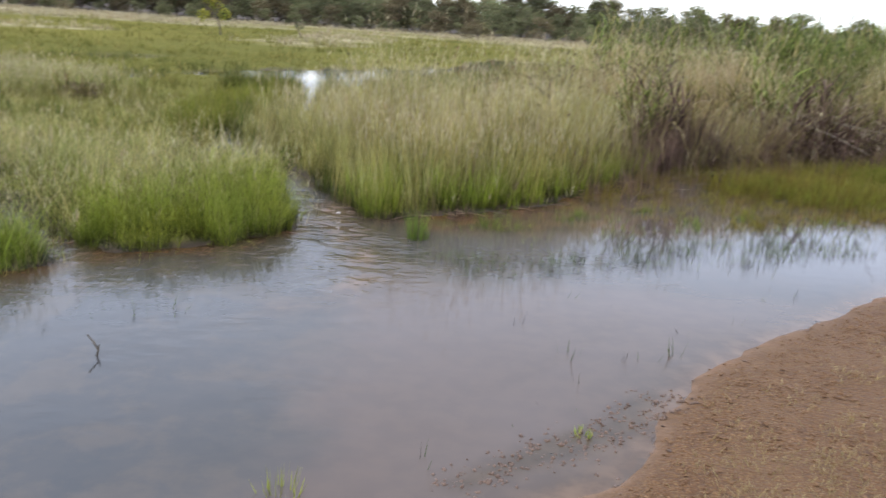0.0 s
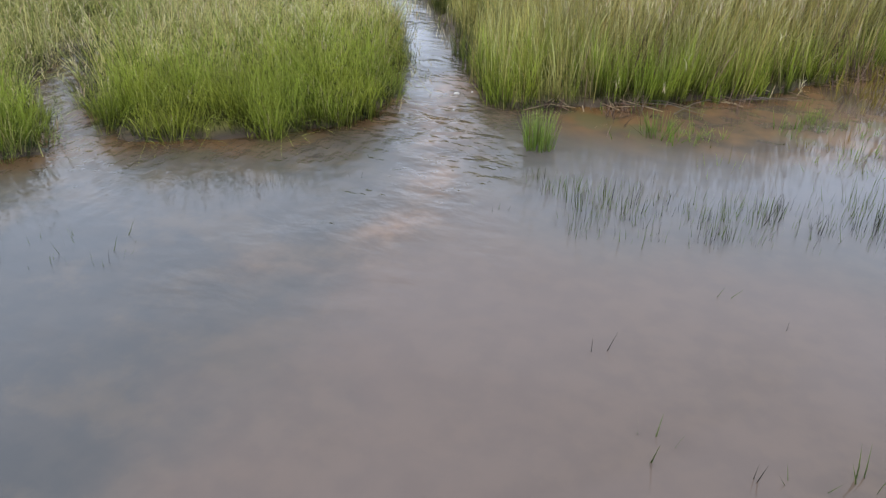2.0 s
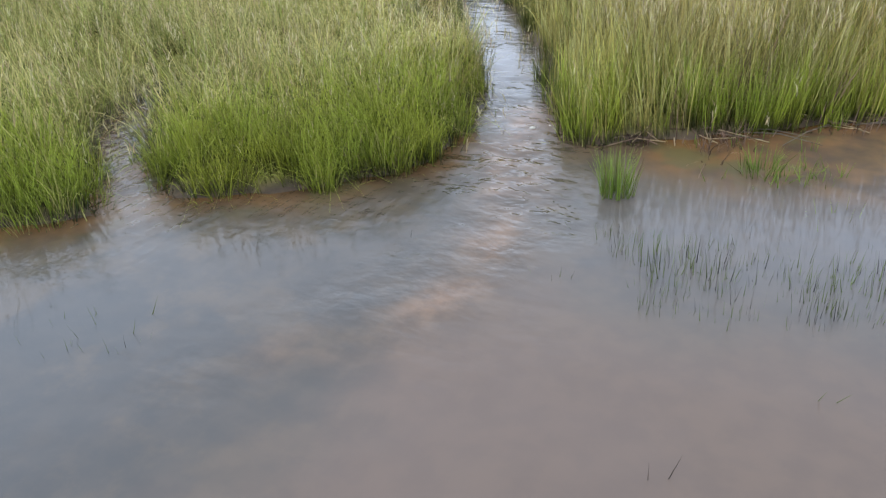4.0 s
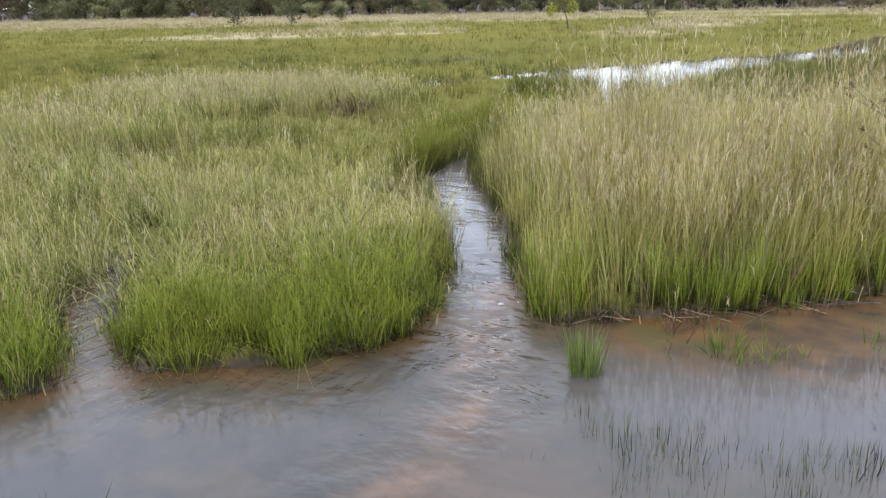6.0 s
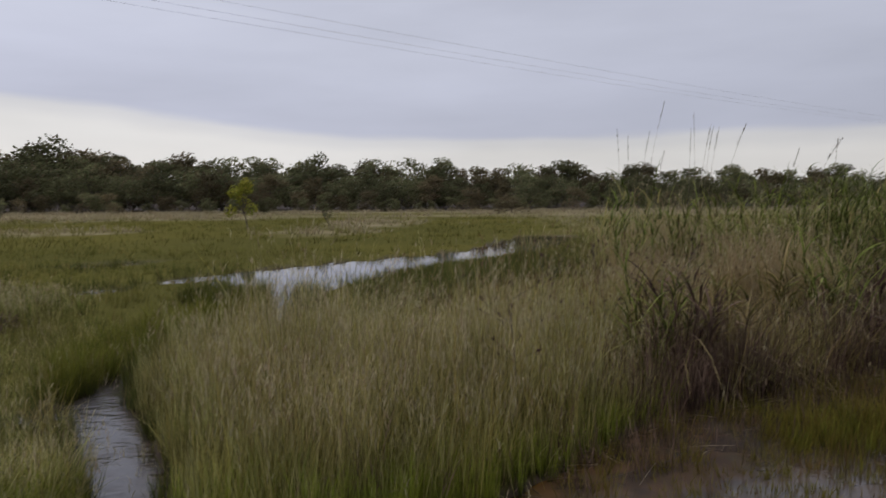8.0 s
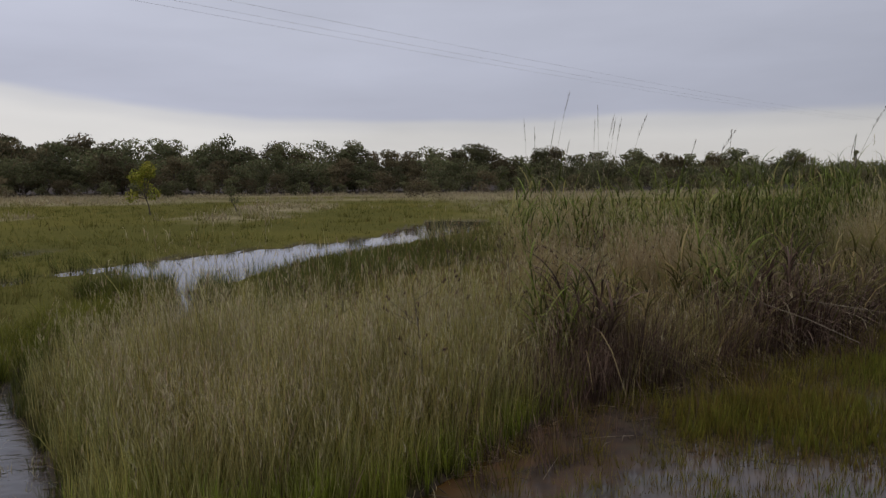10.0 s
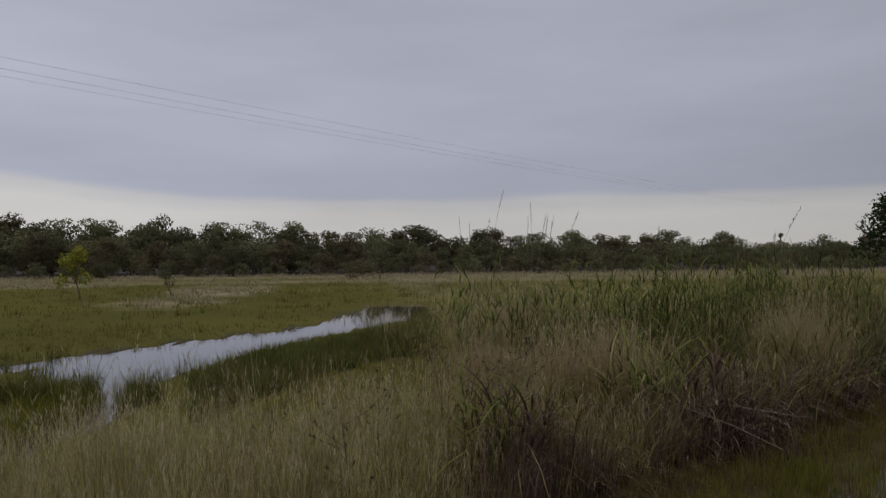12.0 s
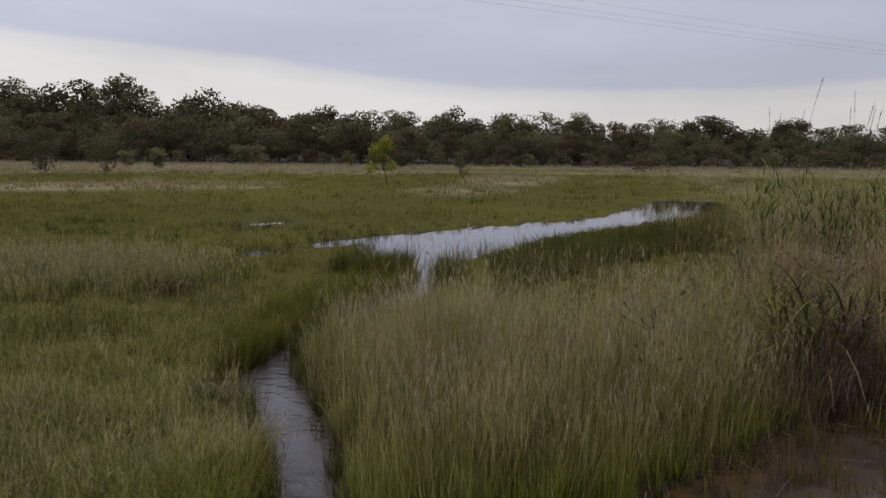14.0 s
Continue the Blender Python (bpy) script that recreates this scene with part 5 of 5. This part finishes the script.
spikes("sedge_tuft", 0.28, 7.05, 60, 0.10, 0.16, "upright green sedge tuft standing in the water", 0.3, TUFT, 0.006)

# bent twig in the open water
twig = new("twig")
twig.location = (-1.755, 3.91, -0.1)
tubes("stem", [([(0, 0, -0.15), (0.01, 0, 0.08), (0.025, 0.0, 0.13), (0.0, 0.01, 0.165), (-0.035, 0.02, 0.20)], [0.007, 0.007, 0.006, 0.005, 0.003]), ([(0.025, 0, 0.13), (0.03, 0, 0.16)], [0.005, 0.003])], TWIG, twig, 5)
tagged(twig, "bent dark twig sticking out of the water", "twig")

p = scatter(5600, -0.25, 3.6, 5.35, 7.4, lambda x, y: (wet(x, y) > 0.02) * smooth(waves(x, y, 0.28, 1.0), -0.7, 0.6)
            * smooth(y - np.interp(x, [-0.2, 0.1, 0.6, 1.5, 3.6], [5.75, 5.5, 5.55, 6.0, 6.9]), 0, 0.12) * smooth(np.interp(x, [-0.2, 0.8, 1.5, 3.6], [5.95, 6.2, 6.7, 7.7]) - y, -0.25, 0.15))
bed("emergent_reeds", "short sparse dark green reeds standing in the water", p, lambda x, y: 0.085 + 0.045 * waves(x, y, 0.2, 1.0), 0.0085, 0.10, SPIKE, 2, 0.0, each=3, radius=0.03, wading=True, lean=0.03)
p = scatter(2400, -0.15, 4.0, 6.3, 8.2, lambda x, y: (wet(x, y) > 0.02) * shallow(x, y) * smooth(waves(x, y, 0.33, 2.0), 0.0, 0.7))
bed("floating_sedge", "thin green sedge leaning over brown shallows", p, lambda x, y: 0.09 + 0.03 * waves(x, y, 0.3, 1.0), 0.007, 0.25, TUFT, 2, 0.0, each=4, radius=0.05, wading=True)


# ---- bank litter, gravel ----
def lumps(name, x, y, size, material, label, category, flat=0.55):
    """Many small rough stones or clods in one mesh."""
    n = len(x)
    o = np.array([(1, 0, 0), (0.3, 0.95, 0), (-0.8, 0.6, 0), (-0.8, -0.6, 0), (0.3, -0.95, 0), (0, 0, 1), (0, 0, -0.6)], float)
    tri = np.array([(i, (i + 1) % 5, 5) for i in range(5)] + [((i + 1) % 5, i, 6) for i in range(5)])
    s = size * rng.uniform(0.4, 1.5, n) ** 1.5
    a = rng.uniform(0, 6.28, n)
    v = o[None] * (1 + 0.3 * rng.normal(0, 1, (n, 7, 1))) * s[:, None, None] * np.array([1, 0.75, flat])
    rot = np.stack([np.stack([np.cos(a), -np.sin(a)], 1), np.stack([np.sin(a), np.cos(a)], 1)], 1)
    v[:, :, :2] = np.einsum("nij,nkj->nki", rot, v[:, :, :2])
    v += np.stack([x, y, np.maximum(ground_height(x, y), -0.004) + s * 0.1], 1)[:, None]
    f = (np.arange(n)[:, None, None] * 7 + tri).reshape(-1, 3)
    ob = mesh_object(name, v.reshape(-1, 3), f, material)
    return tagged(ob, label, category, kind="stuff")


p = scatter(11000, -0.05, 1.25, 2.9, 4.0, lambda x, y: smooth(along_by(SPIT, x, y), -0.09, 0.05) * np.clip(0.35 + 0.6 * waves(x, y, 0.07, 2.0), 0.03, 0.8))
lumps("mud_clods", p[0], p[1], 0.0085, CLOD, "dark wet mud clods along a low spit", "mud", 0.8)
p = scatter(22000, 0.4, 3.6, 2.2, 5.8, lambda x, y: smooth(near_side(x, y), -0.04, 0.35) * np.clip(0.75 + 0.6 * waves(x, y, 0.35, 1.0), 0, 1))
lumps("gravel", p[0], p[1], 0.0072, PEBBLE, "rust-brown lateritic gravel on the bank", "gravel")
p = scatter(2600, 0.4, 3.6, 2.4, 6.2, lambda x, y: smooth(near_side(x, y), 0.25, 0.02) * smooth(near_side(x, y), -0.22, -0.05) * smooth(waves(x, y, 0.2, 5.0), 0.0, 0.7))
lumps("shore_litter", p[0], p[1], 0.010, CLOD, "dark debris lying along the waterline", "debris")
p = scatter(5200, 0.7, 3.8, 2.2, 5.6, lambda x, y: smooth(near_side(x, y), 0.2, 0.8) * smooth(waves(x, y, 0.3, 0.4) + 0.8 * smooth(y, 3.7, 3.3), -0.2, 0.8))
bed("straw_stubble", "short straw bits on the gravel bank", p, lambda x, y: 0.042 + 0 * x, 0.0032, 0.35, PALE, 2, 0.0, each=3, radius=0.05, lean=0.25)

def straws(name, x, y, length, radius, material, label):
    """Many thin lying stems, each a three-sided rod, in one mesh."""
    n = len(x)
    a, ln = rng.uniform(0, np.pi, n), length * rng.uniform(0.4, 1.4, n) / 2
    d = np.stack([np.cos(a), np.sin(a), rng.normal(0, 0.12, n)], 1)
    side = np.stack([-np.sin(a), np.cos(a), np.zeros(n)], 1)
    mid = np.stack([x, y, np.maximum(ground_height(x, y), 0.0) + rng.uniform(0.004, 0.03, n)], 1)
    ring = []
    for end in (-1, 1):
        for g in (0.5, 2.6, 4.7):
            ring.append(mid + end * d * ln[:, None] + radius * (side * math.cos(g) + np.array([0, 0, 1.0]) * math.sin(g)))
    v = np.stack(ring, 1).reshape(-1, 3)
    base = np.arange(n)[:, None] * 6
    quads = np.concatenate([base + np.array([k, (k + 1) % 3, 3 + (k + 1) % 3, 3 + k]) for k in range(3)])
    ob = mesh_object(name, v, quads, material, uv=np.stack([np.repeat(rng.uniform(0, 1, n), 6), np.full(6 * n, 0.5)], 1))
    return tagged(ob, label, "debris", kind="stuff")


foot = lambda x, y: smooth(wet(x, y), -0.22, -0.03) * smooth(wet(x, y), 0.14, 0.03) * (near_side(x, y) < -1.5)
p = scatter(5200, -0.5, 5.5, 7.0, 13.0, lambda x, y: foot(x, y) * (right_of_channel(x, y) > 0.3) * np.clip(0.55 + 0.7 * waves(x, y, 0.4, 2.0), 0, 1))
straws("bank_litter", p[0], p[1], 0.22, 0.0035, TAN, "mat of pale dead stems lying along the foot of the bank")
p = scatter(3600, -1.0, 5.5, 7.0, 13.0, lambda x, y: foot(x, y) * np.clip(0.5 + 0.7 * waves(x, y, 0.3, 5.0), 0, 1))
straws("dark_litter", p[0], p[1], 0.16, 0.004, DEAD, "dark rotting stems lying along the foot of the bank")

# dead sticks along the foot of the right bank
rnd = random.Random(5)
for i in range(20):
    k = rnd.uniform(0, 1)
    bx = np.interp(k, [0, 0.3, 0.6, 1], [-0.1, 0.7, 1.8, 3.4])
    by = np.interp(k, [0, 0.3, 0.6, 1], [7.36, 7.95, 8.72, 10.3]) - rnd.uniform(0.0, 0.14)
    ln, g = rnd.uniform(0.15, 0.45), rnd.uniform(-0.3, 1.2)
    s = new("dead_stick")
    s.location = (bx, by, max(0.0, float(ground_height(np.array([bx]), np.array([by]))[0])) + 0.012)
    tubes("stem", [([(-ln / 2 * math.cos(g), -ln / 2 * math.sin(g), 0.0), (0, 0.01, 0.02), (ln / 2 * math.cos(g), ln / 2 * math.sin(g), rnd.uniform(-0.01, 0.06))], [0.0028, 0.0034, 0.002])], TWIG if i % 4 else STICK, s, 5)
    tagged(s, "dead straw-grey stem lying on the muddy waterline", "stick", "dead stems along the bank")


def rock(x, y, z, s, label):
    bm = bmesh.new()
    bmesh.ops.create_icosphere(bm, subdivisions=2, radius=s)
    for v in bm.verts:
        v.co *= 1 + 0.25 * noise.noise(v.co / s * 1.3 + Vector((x, y, 0)))
        v.co.z *= 0.6
    me = bpy.data.meshes.new("stone")
    bm.to_mesh(me)
    bm.free()
    me.materials.append(QUARTZ)
    ob = new("stone", me)
    ob.location = (x, y, z)
    return tagged(ob, label, "stone", "pale stones in the channel")


rock(-1.06, 7.22, -0.002, 0.020, "small pale stone breaking the channel's current")
rock(-0.98, 7.30, -0.006, 0.013, "small pale stone breaking the channel's current")
rock(4.05, 10.47, 0.0, 0.026, "pale stone at the foot of the dead tussocks")

# ---- power lines ----
for ox, oy in ((-9.98, 28.26), (-10.63, 29.77), (-11.1, 30.85)):
    d = Vector((0.67, 0.742, 0))
    pts = [Vector((ox, oy, 8.72)) + d * k + Vector((0, 0, 0.9 * (((k - 20) / 75) ** 2) - 0.06)) for k in range(-70, 111, 6)]
    w = tubes("power_line", [([tuple(q) for q in pts], [0.0042] * len(pts))], WIRE, None, 5)
    tagged(w, "thin overhead power wire hanging across the sky", "power line", "overhead wires")

for (x0, y0, z0), (x1, y1, z1) in (((4.9, 12.1, 0.62), (5.62, 11.35, 0.33)), ((5.2, 12.2, 0.62), (6.25, 11.9, 0.55))):
    s = new("fallen_stalk")
    s.location = (x0, y0, 0.0)
    tubes("stem", [([(-0.2, 0.3, z0 + 0.1), ((x1 - x0) / 2, (y1 - y0) / 2, (z0 + z1) / 2 + 0.04), (x1 - x0, y1 - y0, z1)], [0.007, 0.006, 0.004])], STICK, s, 5)
    tagged(s, "pale dead stalk leaning out of the brown tussock", "stick", "dead stems along the bank")
